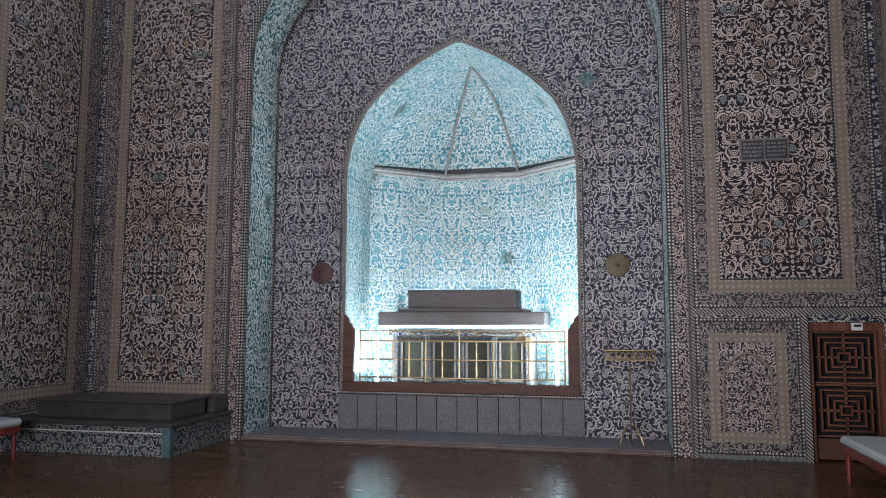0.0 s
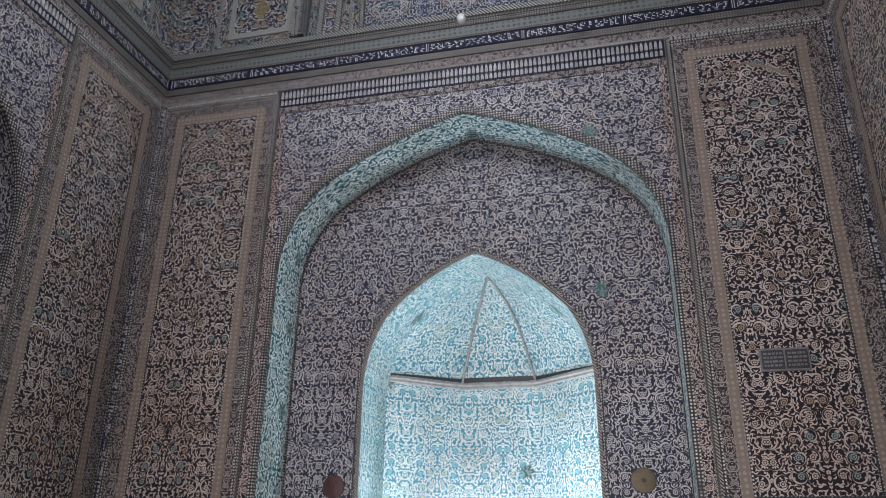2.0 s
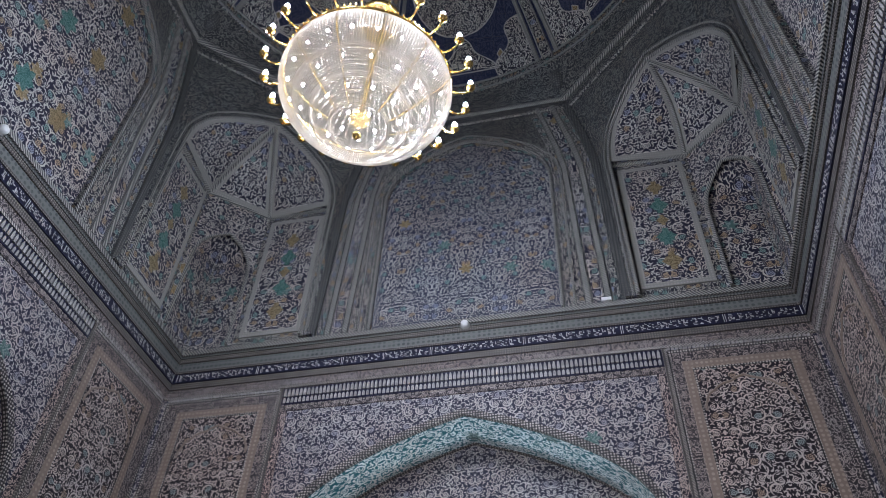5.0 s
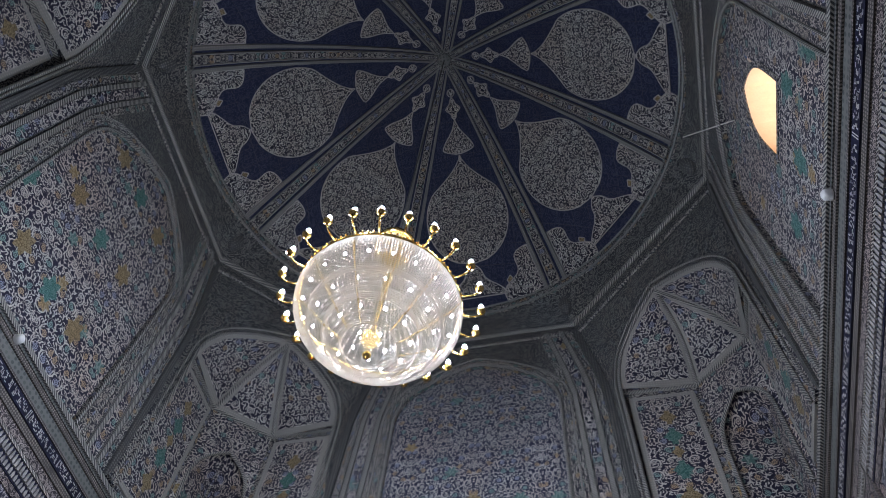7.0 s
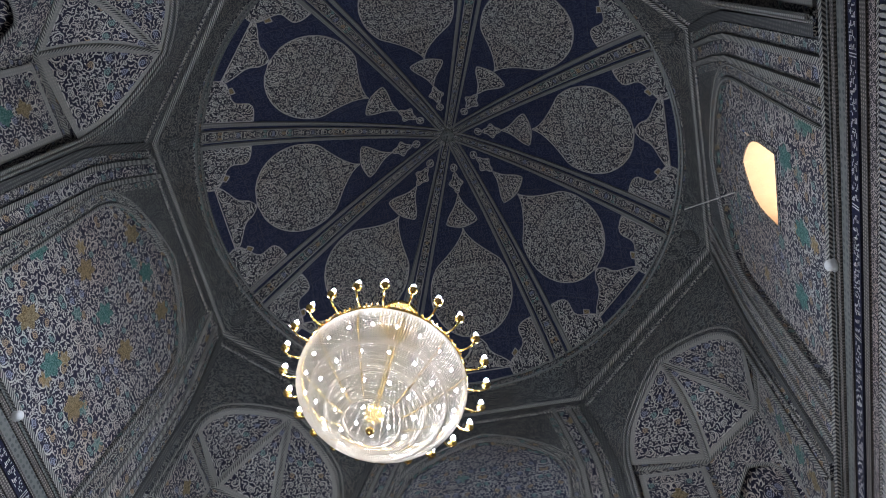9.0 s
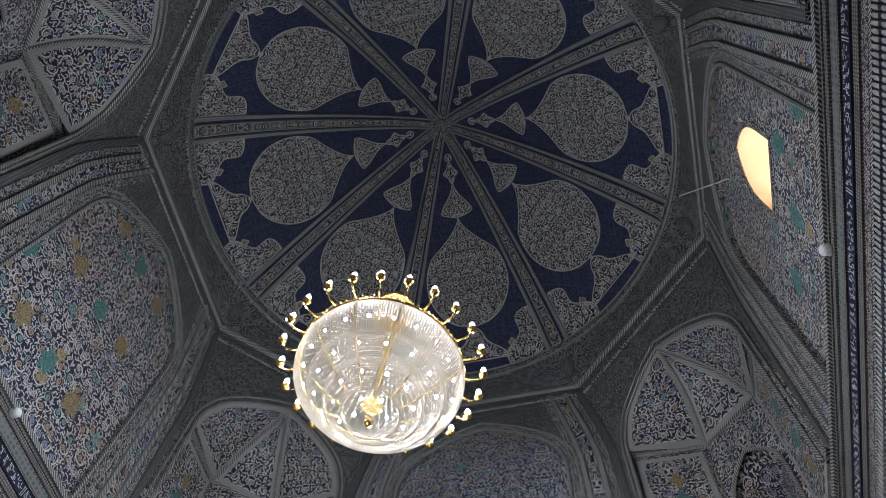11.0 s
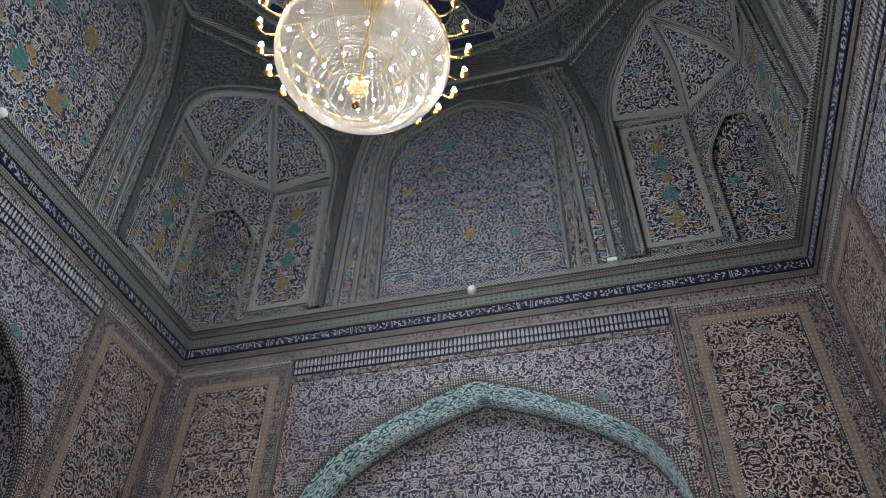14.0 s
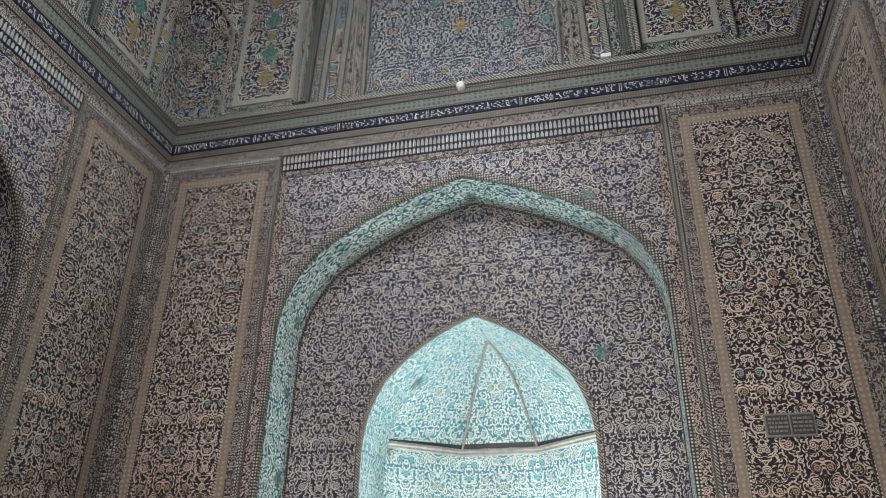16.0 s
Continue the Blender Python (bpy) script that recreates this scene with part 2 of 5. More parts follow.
M_DARK = stripes("dark_moulding", (0.06, 0.054, 0.05), (0.28, 0.25, 0.22), 0.04)
M_UPDARK = stripes("upper_dark_moulding", (0.045, 0.047, 0.048), (0.17, 0.17, 0.155), 0.05)
M_TAN = stripes("tan_frame", (0.215, 0.165, 0.13), (0.34, 0.275, 0.225), 0.07)
M_DOTS = stripes("dotted_border", (0.022, 0.02, 0.022), (0.60, 0.55, 0.49), 0.042)
M_GREEN = stripes("green_border", (0.145, 0.15, 0.138), (0.055, 0.062, 0.062), 0.085)
M_ROPE = rope("rope_tiles", 0.042, (0.46, 0.42, 0.37), (0.03, 0.028, 0.03))
M_ROPE_UP = rope("upper_rope_tiles", 0.055, (0.41, 0.40, 0.355), (0.04, 0.042, 0.046))
M_RIBEDGE = stripes("rib_edge", (0.15, 0.15, 0.14), (0.235, 0.23, 0.205), 0.05)
M_FRAME = stripes("grey_frame", (0.235, 0.23, 0.21), (0.34, 0.33, 0.295), 0.05)
M_BAND = plain("inscription_ground", (0.010, 0.011, 0.030), 0.35, vary=0.5)
M_SHELL = plain("frieze_grey", (0.34, 0.32, 0.30), 0.45, vary=0.3, scale=9)
M_FRIEZE = plain("shell_frieze_grey", (0.33, 0.315, 0.295), 0.45, vary=0.4, scale=9)
M_LETTER = plain("inscription_white", (0.62, 0.60, 0.56), 0.4)
M_WHITE = plain("white_paint", (0.72, 0.72, 0.70), 0.5, vary=0.06)
M_FLOOR = wood("polished_floor", (0.055, 0.026, 0.013), (0.135, 0.066, 0.032), 0.26, "X", 0.35)
M_CARVED = arabesque("carved_stone", 0.15, (0.105, 0.10, 0.105), (0.25, 0.24, 0.245), (), rough=0.5)
M_STONE = plain("grey_stone", (0.17, 0.165, 0.17), 0.5, vary=0.35, scale=4.0, relief=0.35)
M_DARKSTONE = plain("dark_slab", (0.052, 0.047, 0.046), 0.42, vary=0.35, scale=5.0)
M_WOOD = wood("red_brown_wood", (0.055, 0.020, 0.013), (0.13, 0.050, 0.030), 0.6, "X")
M_WOODZ = wood("red_brown_wood_upright", (0.085, 0.030, 0.018), (0.24, 0.095, 0.055), 0.35, "Z")
M_BRASS = plain("brass", (0.27, 0.19, 0.105), 0.42, 1.0, vary=0.15, scale=20)
M_GOLD = plain("gilded_metal", (0.85, 0.60, 0.20), 0.22, 1.0, vary=0.1, scale=20)
M_PLASTER = plain("warm_plaster", (0.72, 0.58, 0.42), 0.8, vary=0.08, scale=3)
M_BULB = glow("lit_bulb", (1.0, 0.97, 0.93), 40.0)
M_TUBE = glow("light_tube", (0.86, 0.95, 1.0), 1.8)


def crystal():
    n = Nodes("cut_crystal")
    n.bsdf.inputs["Alpha"].default_value = 0.85
    n.bsdf.inputs["Specular IOR Level"].default_value = 0.8
    return n.done((0.63, 0.60, 0.545), 0.2)


M_CRYSTAL = crystal()

# ---- mesh helpers ----


def flat_uv(mesh):
    """UVs in metres, laid flat on each face by its steepest axis."""
    layer = mesh.uv_layers.new(name="UVMap").data
    verts = mesh.vertices
    for poly in mesh.polygons:
        nx, ny, nz = (abs(c) for c in poly.normal)
        for li, vi in zip(poly.loop_indices, poly.vertices):
            x, y, z = verts[vi].co
            if nz > 0.8:
                layer[li].uv = (x, y)
            elif ny >= nx:
                layer[li].uv = (x, z)
            else:
                layer[li].uv = (y, z)


def build(name, verts, faces, mat, parent=None, label="", place=None, uvs=None, smooth=False):
    """One mesh object. place: a matrix that carries the local metres into the hall."""
    mesh = bpy.data.meshes.new(name)
    mesh.from_pydata([tuple(v) for v in verts], [], faces)
    mesh.update()
    if uvs is None:
        flat_uv(mesh)
    else:
        layer = mesh.uv_layers.new(name="UVMap").data
        for poly in mesh.polygons:
            for li, vi in zip(poly.loop_indices, poly.vertices):
                layer[li].uv = uvs[vi]
    if smooth:
        mesh.polygons.foreach_set("use_smooth", [True] * len(mesh.polygons))
    if place is not None:
        mesh.transform(place)
    mesh.materials.append(mat)
    ob = new(name, mesh)
    if parent is not None:
        ob.parent = parent
        ob.matrix_parent_inverse = parent.matrix_basis.inverted()
    if label:
        tagged(ob, label)
    return ob


def empty(name, place, label, category, group="", kind=""):
    ob = new(name)
    ob.location = place
    ob.empty_display_size = 0.1
    ob.matrix_basis = Matrix.Translation(place)
    return tagged(ob, label, category, group, kind)


class Shape:
    """Collects solids into one mesh."""

    def __init__(self):
        self.v, self.f, self.uvs = [], [], []

    def box(self, x0, x1, y0, y1, z0, z1, bevel=0.0):
        b = len(self.v)
        if bevel <= 0:
            self.v += [(x, y, z) for z in (z0, z1) for y in (y0, y1) for x in (x0, x1)]
            self.f += [tuple(b + i for i in q) for q in ((0, 2, 3, 1), (4, 5, 7, 6), (0, 1, 5, 4), (2, 6, 7, 3), (0, 4, 6, 2), (1, 3, 7, 5))]
            return self
        e = bevel
        rings = [(z0, e), (z0 + e, 0), (z1 - e, 0), (z1, e)]
        for z, g in rings:
            self.v += [(x0 + e, y0 + g, z), (x1 - e, y0 + g, z), (x1 - g, y0 + e, z), (x1 - g, y1 - e, z),
                       (x1 - e, y1 - g, z), (x0 + e, y1 - g, z), (x0 + g, y1 - e, z), (x0 + g, y0 + e, z)]
        for k in range(3):
            for i in range(8):
                j = (i + 1) % 8
                self.f.append((b + k * 8 + i, b + k * 8 + j, b + k * 8 + 8 + j, b + k * 8 + 8 + i))
        self.f.append(tuple(b + i for i in reversed(range(8))))
        self.f.append(tuple(b + 24 + i for i in range(8)))
        return self

    def lathe(self, profile, centre=(0, 0, 0), n=16):
        b = len(self.v)
        for r, z in profile:
            for i in range(n):
                a = 2 * math.pi * i / n
                self.v.append((centre[0] + r * math.cos(a), centre[1] + r * math.sin(a), centre[2] + z))
        for k in range(len(profile) - 1):
            for i in range(n):
                j = (i + 1) % n
                self.f.append((b + k * n + i, b + k * n + j, b + k * n + n + j, b + k * n + n + i))
        return self

    def tube(self, pts, r, n=6, closed=False):
        pts = [Vector(p) for p in pts]
        b, m = len(self.v), len(pts)
        length = 0.0
        ref = Vector((0.123, 0.456, 0.88)).normalized()
        for k, p in enumerate(pts):
            if k:
                length += (p - pts[k - 1]).length
            t = (pts[(k + 1) % m] - pts[k - 1]) if closed else (pts[min(k + 1, m - 1)] - pts[max(k - 1, 0)])
            t.normalize()
            s = t.cross(ref).normalized()
            q = t.cross(s)
            rr = r[k] if isinstance(r, (list, tuple)) else r
            for i in range(n):
                a = 2 * math.pi * i / n
                self.v.append(p + (s * math.cos(a) + q * math.sin(a)) * rr)
                self.uvs.append((length, a * rr))
        for k in range(m if closed else m - 1):
            for i in range(n):
                j = (i + 1) % n
                k2 = (k + 1) % m
                self.f.append((b + k * n + i, b + k * n + j, b + k2 * n + j, b + k2 * n + i))
        if not closed:
            self.f += [tuple(b + i for i in reversed(range(n))), tuple(b + (m - 1) * n + i for i in range(n))]
        return self

    def prism(self, outline, w0, w1):
        """A polygon of (u, z), counter-clockwise seen from the hall, pulled from depth w0 to w1."""
        b, m = len(self.v), len(outline)
        self.v += [(u, w0, z) for u, z in outline] + [(u, w1, z) for u, z in outline]
        self.f.append(tuple(b + i for i in range(m)))
        self.f.append(tuple(b + m + i for i in reversed(range(m))))
        for i in range(m):
            j = (i + 1) % m
            self.f.append((b + j, b + i, b + m + i, b + m + j))
        return self

    def ring(self, inner, outer, w0, w1, closed=True):
        """A flat band between two outlines of (u, z), pulled from depth w0 to w1."""
        b, m = len(self.v), len(inner)
        self.v += [(u, w0, z) for u, z in inner] + [(u, w0, z) for u, z in outer]
        self.v += [(u, w1, z) for u, z in inner] + [(u, w1, z) for u, z in outer]
        for i in range(m if closed else m - 1):
            j = (i + 1) % m
            self.f += [(b + i, b + j, b + m + j, b + m + i), (b + j, b + i, b + 2 * m + i, b + 2 * m + j), (b + m + i, b + m + j, b + 3 * m + j, b + 3 * m + i)]
        return self

    def make(self, name, mat, parent=None, label="", place=None, smooth=False, tube_uv=False):
        return build(name, self.v, self.f, mat, parent, label, place, self.uvs if tube_uv and len(self.uvs) == len(self.v) else None, smooth)


def rect(u0, u1, z0, z1):
    return [(u0, z0), (u1, z0), (u1, z1), (u0, z1)]


def arch(half, spring, top, n=10, foot=None, u=0.0):
    """A four-centred arch: points of (u, z) from the right foot over the crown to the left foot."""
    side = []
    for i in range(n):
        t = i / n
        side.append(((1 - t) ** 2 + 2 * t * (1 - t) + 0.81 * t * t, 2 * t * (1 - t) * 0.32 + 0.55 * t * t))
    for i in range(n + 1):
        t = i / n
        side.append((0.81 * (1 - t) ** 2 + 2 * t * (1 - t) * 0.52, 0.55 * (1 - t) ** 2 + 2 * t * (1 - t) * 0.83 + t * t))
    pts = [(half * a, spring + (top - spring) * b) for a, b in side]
    if foot is not None:
        pts = [(half, foot)] + pts
    return [(u + a, b) for a, b in pts] + [(u - a, b) for a, b in reversed(pts[:-1])]


def wall_place(k):
    """Carries (u, w, z), w outwards from the wall's face, to wall k: 0 front, then counter-clockwise from above."""
    return Matrix.Translation((CX, CY, 0)) @ Matrix.Rotation(k * math.pi / 2, 4, "Z") @ Matrix.Translation((0, HALF, 0))


# ---- floor ----
floor = build("floor", [(CX - 7, CY - 7, 0), (CX + 7, CY - 7, 0), (CX + 7, CY + 8.6, 0), (CX - 7, CY + 8.6, 0),
                        (CX - 7, CY - 7, -0.2), (CX + 7, CY - 7, -0.2), (CX + 7, CY + 8.6, -0.2), (CX - 7, CY + 8.6, -0.2)],
              [(0, 1, 2, 3), (7, 6, 5, 4), (0, 4, 5, 1), (1, 5, 6, 2), (2, 6, 7, 3), (3, 7, 4, 0)], M_FLOOR)
M_FLOOR.node_tree.nodes["Principled BSDF"].inputs["Specular IOR Level"].default_value = 0.22
tagged(floor, "polished brown wooden floor reflecting the lit niche", "floor", kind="structure")

# ---- lower walls ----
PORTAL_HALF, PORTAL_SPRING, PORTAL_TOP = 2.86, 5.3, 7.75
NICHE_HALF, NICHE_SPRING, NICHE_TOP, NICHE_U = 1.715, 3.65, 5.77, 0.0
portal = arch(PORTAL_HALF, PORTAL_SPRING, PORTAL_TOP, foot=0.0)
DOOR = (4.39, 5.20, 1.61)
WALL_NAMES = ("wall_north", "wall_west", "wall_south", "wall_east")


def lower_wall(k):
    place = wall_place(k)
    s = Shape()
    # piers with their full thickness
    for sg in (-1, 1):
        u0, u1 = sorted((sg * PORTAL_HALF, sg * (HALF + 1.4)))
        if k == 0 and sg > 0:
            s.prism(rect(u0, DOOR[0], 0, Z_UP), 0, 1.35)
            s.prism(rect(DOOR[1], u1, 0, Z_UP), 0, 1.35)
            s.prism(rect(DOOR[0], DOOR[1], DOOR[2], Z_UP), 0, 1.35)
            s.prism(rect(DOOR[0], DOOR[1], 0, DOOR[2]), 0.9, 1.35)
        else:
            s.prism(rect(u0, u1, 0, Z_UP), 0, 1.35)
    # spandrel over the arch
    crown = portal[1:-1]
    for a, b in zip(crown, crown[1:]):
        s.prism([b, a, (a[0], Z_UP), (b[0], Z_UP)], 0, REC)
    wall = s.make(WALL_NAMES[k], M_WALLB, place=place)
    tagged(wall, "tall tiled hall wall with a pointed portal recess", "wall", kind="structure")
    # back of the recess
    s = Shape()
    if k == 0:
        ni = arch(NICHE_HALF, NICHE_SPRING, NICHE_TOP, foot=0.62)
        for a, b in zip(ni[1:-1], ni[2:-1]):
            s.prism([b, a, (a[0], Z_UP), (b[0], Z_UP)], REC, REC + 0.3)
        for sg in (-1, 1):
            u0, u1 = sorted((sg * NICHE_HALF, sg * 3.4))
            s.prism(rect(u0, u1, 0, Z_UP), REC, REC + 0.3)
        s.prism(rect(-NICHE_HALF, NICHE_HALF, 0, 0.6), REC, REC + 0.3)
    elif k == 2:
        for u0, u1, z0, z1 in ((-3.4, -1.3, 0, Z_UP), (1.3, 3.4, 0, Z_UP), (-1.3, 1.3, 3.2, Z_UP)):
            s.prism(rect(u0, u1, z0, z1), REC, REC + 0.3)
    else:
        s.prism(rect(-3.4, 3.4, 0, Z_UP), REC, REC + 0.3)
    s.make("recess_back", M_WALLB, wall, "dark blue and white arabesque tiles", place)
    # soffit of the recess
    inner = [(u * 0.996, z - 0.012) for u, z in portal]
    s = Shape()
    s.ring(inner, portal, 0.0, REC, closed=False)
    s.make("arch_soffit", M_TURQ if k == 0 else M_WALLB, wall, "turquoise and white tiled arch soffit" if k == 0 else "dark arabesque tiled arch soffit", place)
    for w0 in (0.015, REC - 0.075):
        s = Shape()
        s.ring([(u * 0.991, z - 0.027) for u, z in portal], [(u * 0.996, z - 0.012) for u, z in portal], w0, w0 + 0.06, closed=False)
        s.make("soffit_edge", M_DOTS, wall, "dotted tile edging", place)
    # thin edge lines of the arch
    for w in (-0.012,):
        s = Shape()
        s.ring([(u * 0.99, z - 0.03) for u, z in portal], [(u * 1.018, z + 0.06) for u, z in portal], w, 0.03, closed=False)
        s.make("arch_border", M_DOTS, wall, "dotted tile edging", place)
    # upright border bands beside the portal and below the frieze
    for sg in (-1, 1):
        u0, u1 = sorted((sg * 2.915, sg * 3.045))
        Shape().prism(rect(u0, u1, 0.02, 8.08), -0.015, 0.02).make("border_band", M_DADO, wall, place=place)
        u0, u1 = sorted((sg * 3.045, sg * 3.08))
        Shape().prism(rect(u0, u1, 0, 8.5), -0.05, 0.02).make("edge_moulding", M_DARK, wall, place=place)
        u0, u1 = sorted((sg * 3.08, sg * 3.115))
        Shape().prism(rect(u0, u1, 0.0, 8.5), -0.03, 0.02).make("edge_rope", M_ROPE, wall, place=place)
    # frieze of small white shells
    Shape().prism(rect(-3.045, 3.045, 8.19, 8.50), -0.03, 0.02).make("frieze_ground", M_BAND, wall, place=place)
    s = Shape()
    x = -3.03
    while x < 2.98:
        for z0, z1, d in ((8.335, 8.48, 0.025), (8.215, 8.315, 0.012)):
            a = arch(0.022, z0 + 0.05, z1, 3, z0, x + 0.036)
            s.prism(a, -0.03 - d, -0.02)
        x += 0.068
    s.make("shell_frieze", M_FRIEZE, wall, "row of small white shell niches", place)
    Shape().prism(rect(-3.045, 3.045, 8.08, 8.19), -0.02, 0.02).make("border_band", M_BORDER, wall, place=place)
    # side bays
    for sg in (-1, 1):
        low = 1.97 if (k == 0 and sg > 0) else 0.60
        a, b = 3.12, 5.2

        def bay(z0, z1, e0, e1):
            lo, hi = sorted((sg * (a + e0), sg * (b - e1)))
            return rect(lo, hi, z0, z1)

        Shape().ring(bay(low - 0.15, 8.42, 0.04, 0.05), bay(low - 0.19, 8.46, 0.0, 0.0), -0.012, 0.02).make("dotted_edge", M_DOTS, wall, place=place)
        Shape().ring(bay(low - 0.005, 8.25, 0.18, 0.28), bay(low - 0.15, 8.42, 0.04, 0.05), -0.008, 0.02).make("rosette_border", M_BORDER, wall, place=place)
        Shape().ring(bay(low + 0.14, 8.12, 0.31, 0.41), bay(low, 8.25, 0.18, 0.28), -0.022, 0.02).make("tan_frame", M_TAN, wall, "tan terracotta frame", place)
        Shape().ring(bay(low + 0.17, 8.09, 0.34, 0.44), bay(low + 0.14, 8.12, 0.31, 0.41), -0.014, 0.02).make("dotted_edge", M_DOTS, wall, place=place)
        Shape().prism(bay(low + 0.17, 8.09, 0.34, 0.44), -0.006, 0.02).make("panel", M_PANEL, wall, "arabesque tile panel", place)
        s = Shape()
        u = a + 0.03
        while u < b - 0.03:
            s.prism(arch(0.019, 8.50, 8.525, 3, 8.468, sg * u), -0.03, 0.0)
            u += 0.062
        s.make("shell_frieze", M_FRIEZE, wall, "row of small white shell niches", place)
        mid = sg * (a + b - 0.14) / 2
        for top in (8.0,):
            head = arch(0.60, top - 0.62, top - 0.10, 6, u=mid)
            Shape().tube([(u, -0.010, z + 0.03 * abs(math.sin(i * 0.9))) for i, (u, z) in enumerate(head)], 0.020, 5).make("arch_line", M_TAN, wall, "lobed arch outline", place, tube_uv=True)
    return wall


walls = [lower_wall(k) for k in range(4)]

# ---- cornice between the walls and the octagon ----


def cornice(k):
    place = wall_place(k)
    rows_ = (("lower_rope", 8.52, 8.57, 0.03, M_ROPE), ("rosette_strip", 8.57, 8.70, 0.035, M_BORDER), ("line_moulding", 8.70, 8.82, 0.06, M_DARK),
             ("inscription_band", 8.82, 9.00, 0.085, M_BAND), ("line_moulding", 9.00, 9.04, 0.11, M_DARK), ("green_strip", 9.04, 9.21, 0.10, M_GREEN),
             ("line_moulding", 9.21, 9.29, 0.13, M_DARK), ("lower_line", 9.29, 9.33, 0.15, M_UPDARK), ("rope_moulding", 9.33, 9.42, 0.19, M_ROPE_UP), ("cornice_top", 9.42, 9.46, 0.15, M_UPDARK))
    c = None
    for name, z0, z1, d, mat in rows_:
        s = Shape()
        e = HALF - d
        s.v = [(-e, -d, z0), (e, -d, z0), (e, -d, z1), (-e, -d, z1), (-HALF, 0.05, z0), (HALF, 0.05, z0), (HALF, 0.05, z1), (-HALF, 0.05, z1)]
        s.f = [(0, 1, 2, 3), (4, 5, 1, 0), (3, 2, 6, 7)]
        if c is None:
            c = s.make("cornice", mat, None, "", place)
            tagged(c, "stepped tile cornice with a dark inscription band", "cornice", kind="structure")
        else:
            s.make(name, mat, c, place=place)
    # unreadable writing as plain white bars in cartouches
    s = Shape()
    rnd = random.Random(40 + k)
    x = -HALF + 0.15
    while x < HALF - 0.3:
        length = min(1.5, HALF - 0.12 - x)
        for side in (x, x + length):
            s.box(side - 0.005, side + 0.005, -0.0885, -0.08, 8.835, 8.985)
        for row in (8.85, 8.875, 8.90, 8.93, 8.955):
            y = x + rnd.uniform(0.03, 0.08)
            while y < x + length - 0.06:
                w = rnd.uniform(0.015, 0.06)
                s.box(y, min(y + w, x + length - 0.03), -0.0885, -0.08, row, row + rnd.uniform(0.008, 0.014))
                if rnd.random() < 0.45:
                    s.box(y, y + 0.009, -0.0885, -0.08, row, min(8.98, row + rnd.uniform(0.03, 0.08)))
                y += w + rnd.uniform(0.015, 0.11)
        x += length + 0.03
    s.make("inscription", M_LETTER, c, "rows of white bars on dark ground", place)
    return c


for k in range(4):
    cornice(k)
s = Shape()
for sx, sy in ((1, 1), (1, -1), (-1, 1), (-1, -1)):
    n = len(s.v)
    s.v += [(CX + sx * x, CY + sy * y, 9.44) for x, y in ((HALF, HALF), (2.6, HALF), (2.6, 5.12), (5.12, 5.12), (5.12, 2.6), (HALF, 2.6))]
    s.f += [(n, n + 1, n + 2, n + 3), (n, n + 3, n + 4, n + 5)] if sx * sy > 0 else [(n + 3, n + 2, n + 1, n), (n + 5, n + 4, n + 3, n)]
tagged(s.make("cornice_ledge", M_UPDARK), "narrow dark ledge behind the cornice", "ledge", kind="structure")

# ---- octagon zone ----


def edge_u(z):
    """Half width of an upper face at height z."""
    pts = ((Z_UP, 2.76), (13.2, 2.62), (Z_OCT, 2.16))
    for (z0, a), (z1, b) in zip(pts, pts[1:]):
        if z <= z1:
            return a + (b - a) * (z - z0) / (z1 - z0)
    return pts[-1][1]


def axis_place(k):
    """Carries (u, v, z), v outwards from the axis, to side k."""
    return Matrix.Translation((CX, CY, 0)) @ Matrix.Rotation(k * math.pi / 2, 4, "Z")


def diag(t, z, extra=0.0):
    """A point of the slanting corner face: t across, outwards by extra."""
    o = edge_u(z)
    d = (o + UP) / math.sqrt(2) + extra
    q = 1 / math.sqrt(2)
    return ((d + t) * q, (d - t) * q, z)


def diag_half(z):
    return (UP - edge_u(z)) / math.sqrt(2)


TYMP = arch(1.66, 12.75, 14.35, foot=Z_UP)
WEST_MOTIFS = ((-0.89, 12.02, True), (-0.87, 10.42, True), (0.67, 12.12, True), (0.68, 10.47, True), (-0.09, 12.01, False), (-0.08, 10.43, False), (-0.13, 13.59, False), (-1.62, 11.17, False), (-0.89, 13.62, True), (0.67, 13.58, True))
EAST_MOTIFS = ((0.05, 10.58, False), (0.91, 11.06, False), (1.56, 10.33, False), (-0.92, 10.7, False))
WINDOW = arch(0.53, 11.95, 12.95, 6, foot=11.45, u=0.32)


def between(pts, u, upper=True):
    """Height of an arch outline at u."""
    top = [p for p in pts]
    for (a, za), (b, zb) in zip(top, top[1:]):
        if min(a, b) <= u <= max(a, b) and abs(a - b) > 1e-6:
            return za + (zb - za) * (u - a) / (b - a)
    return max(z for _, z in pts)


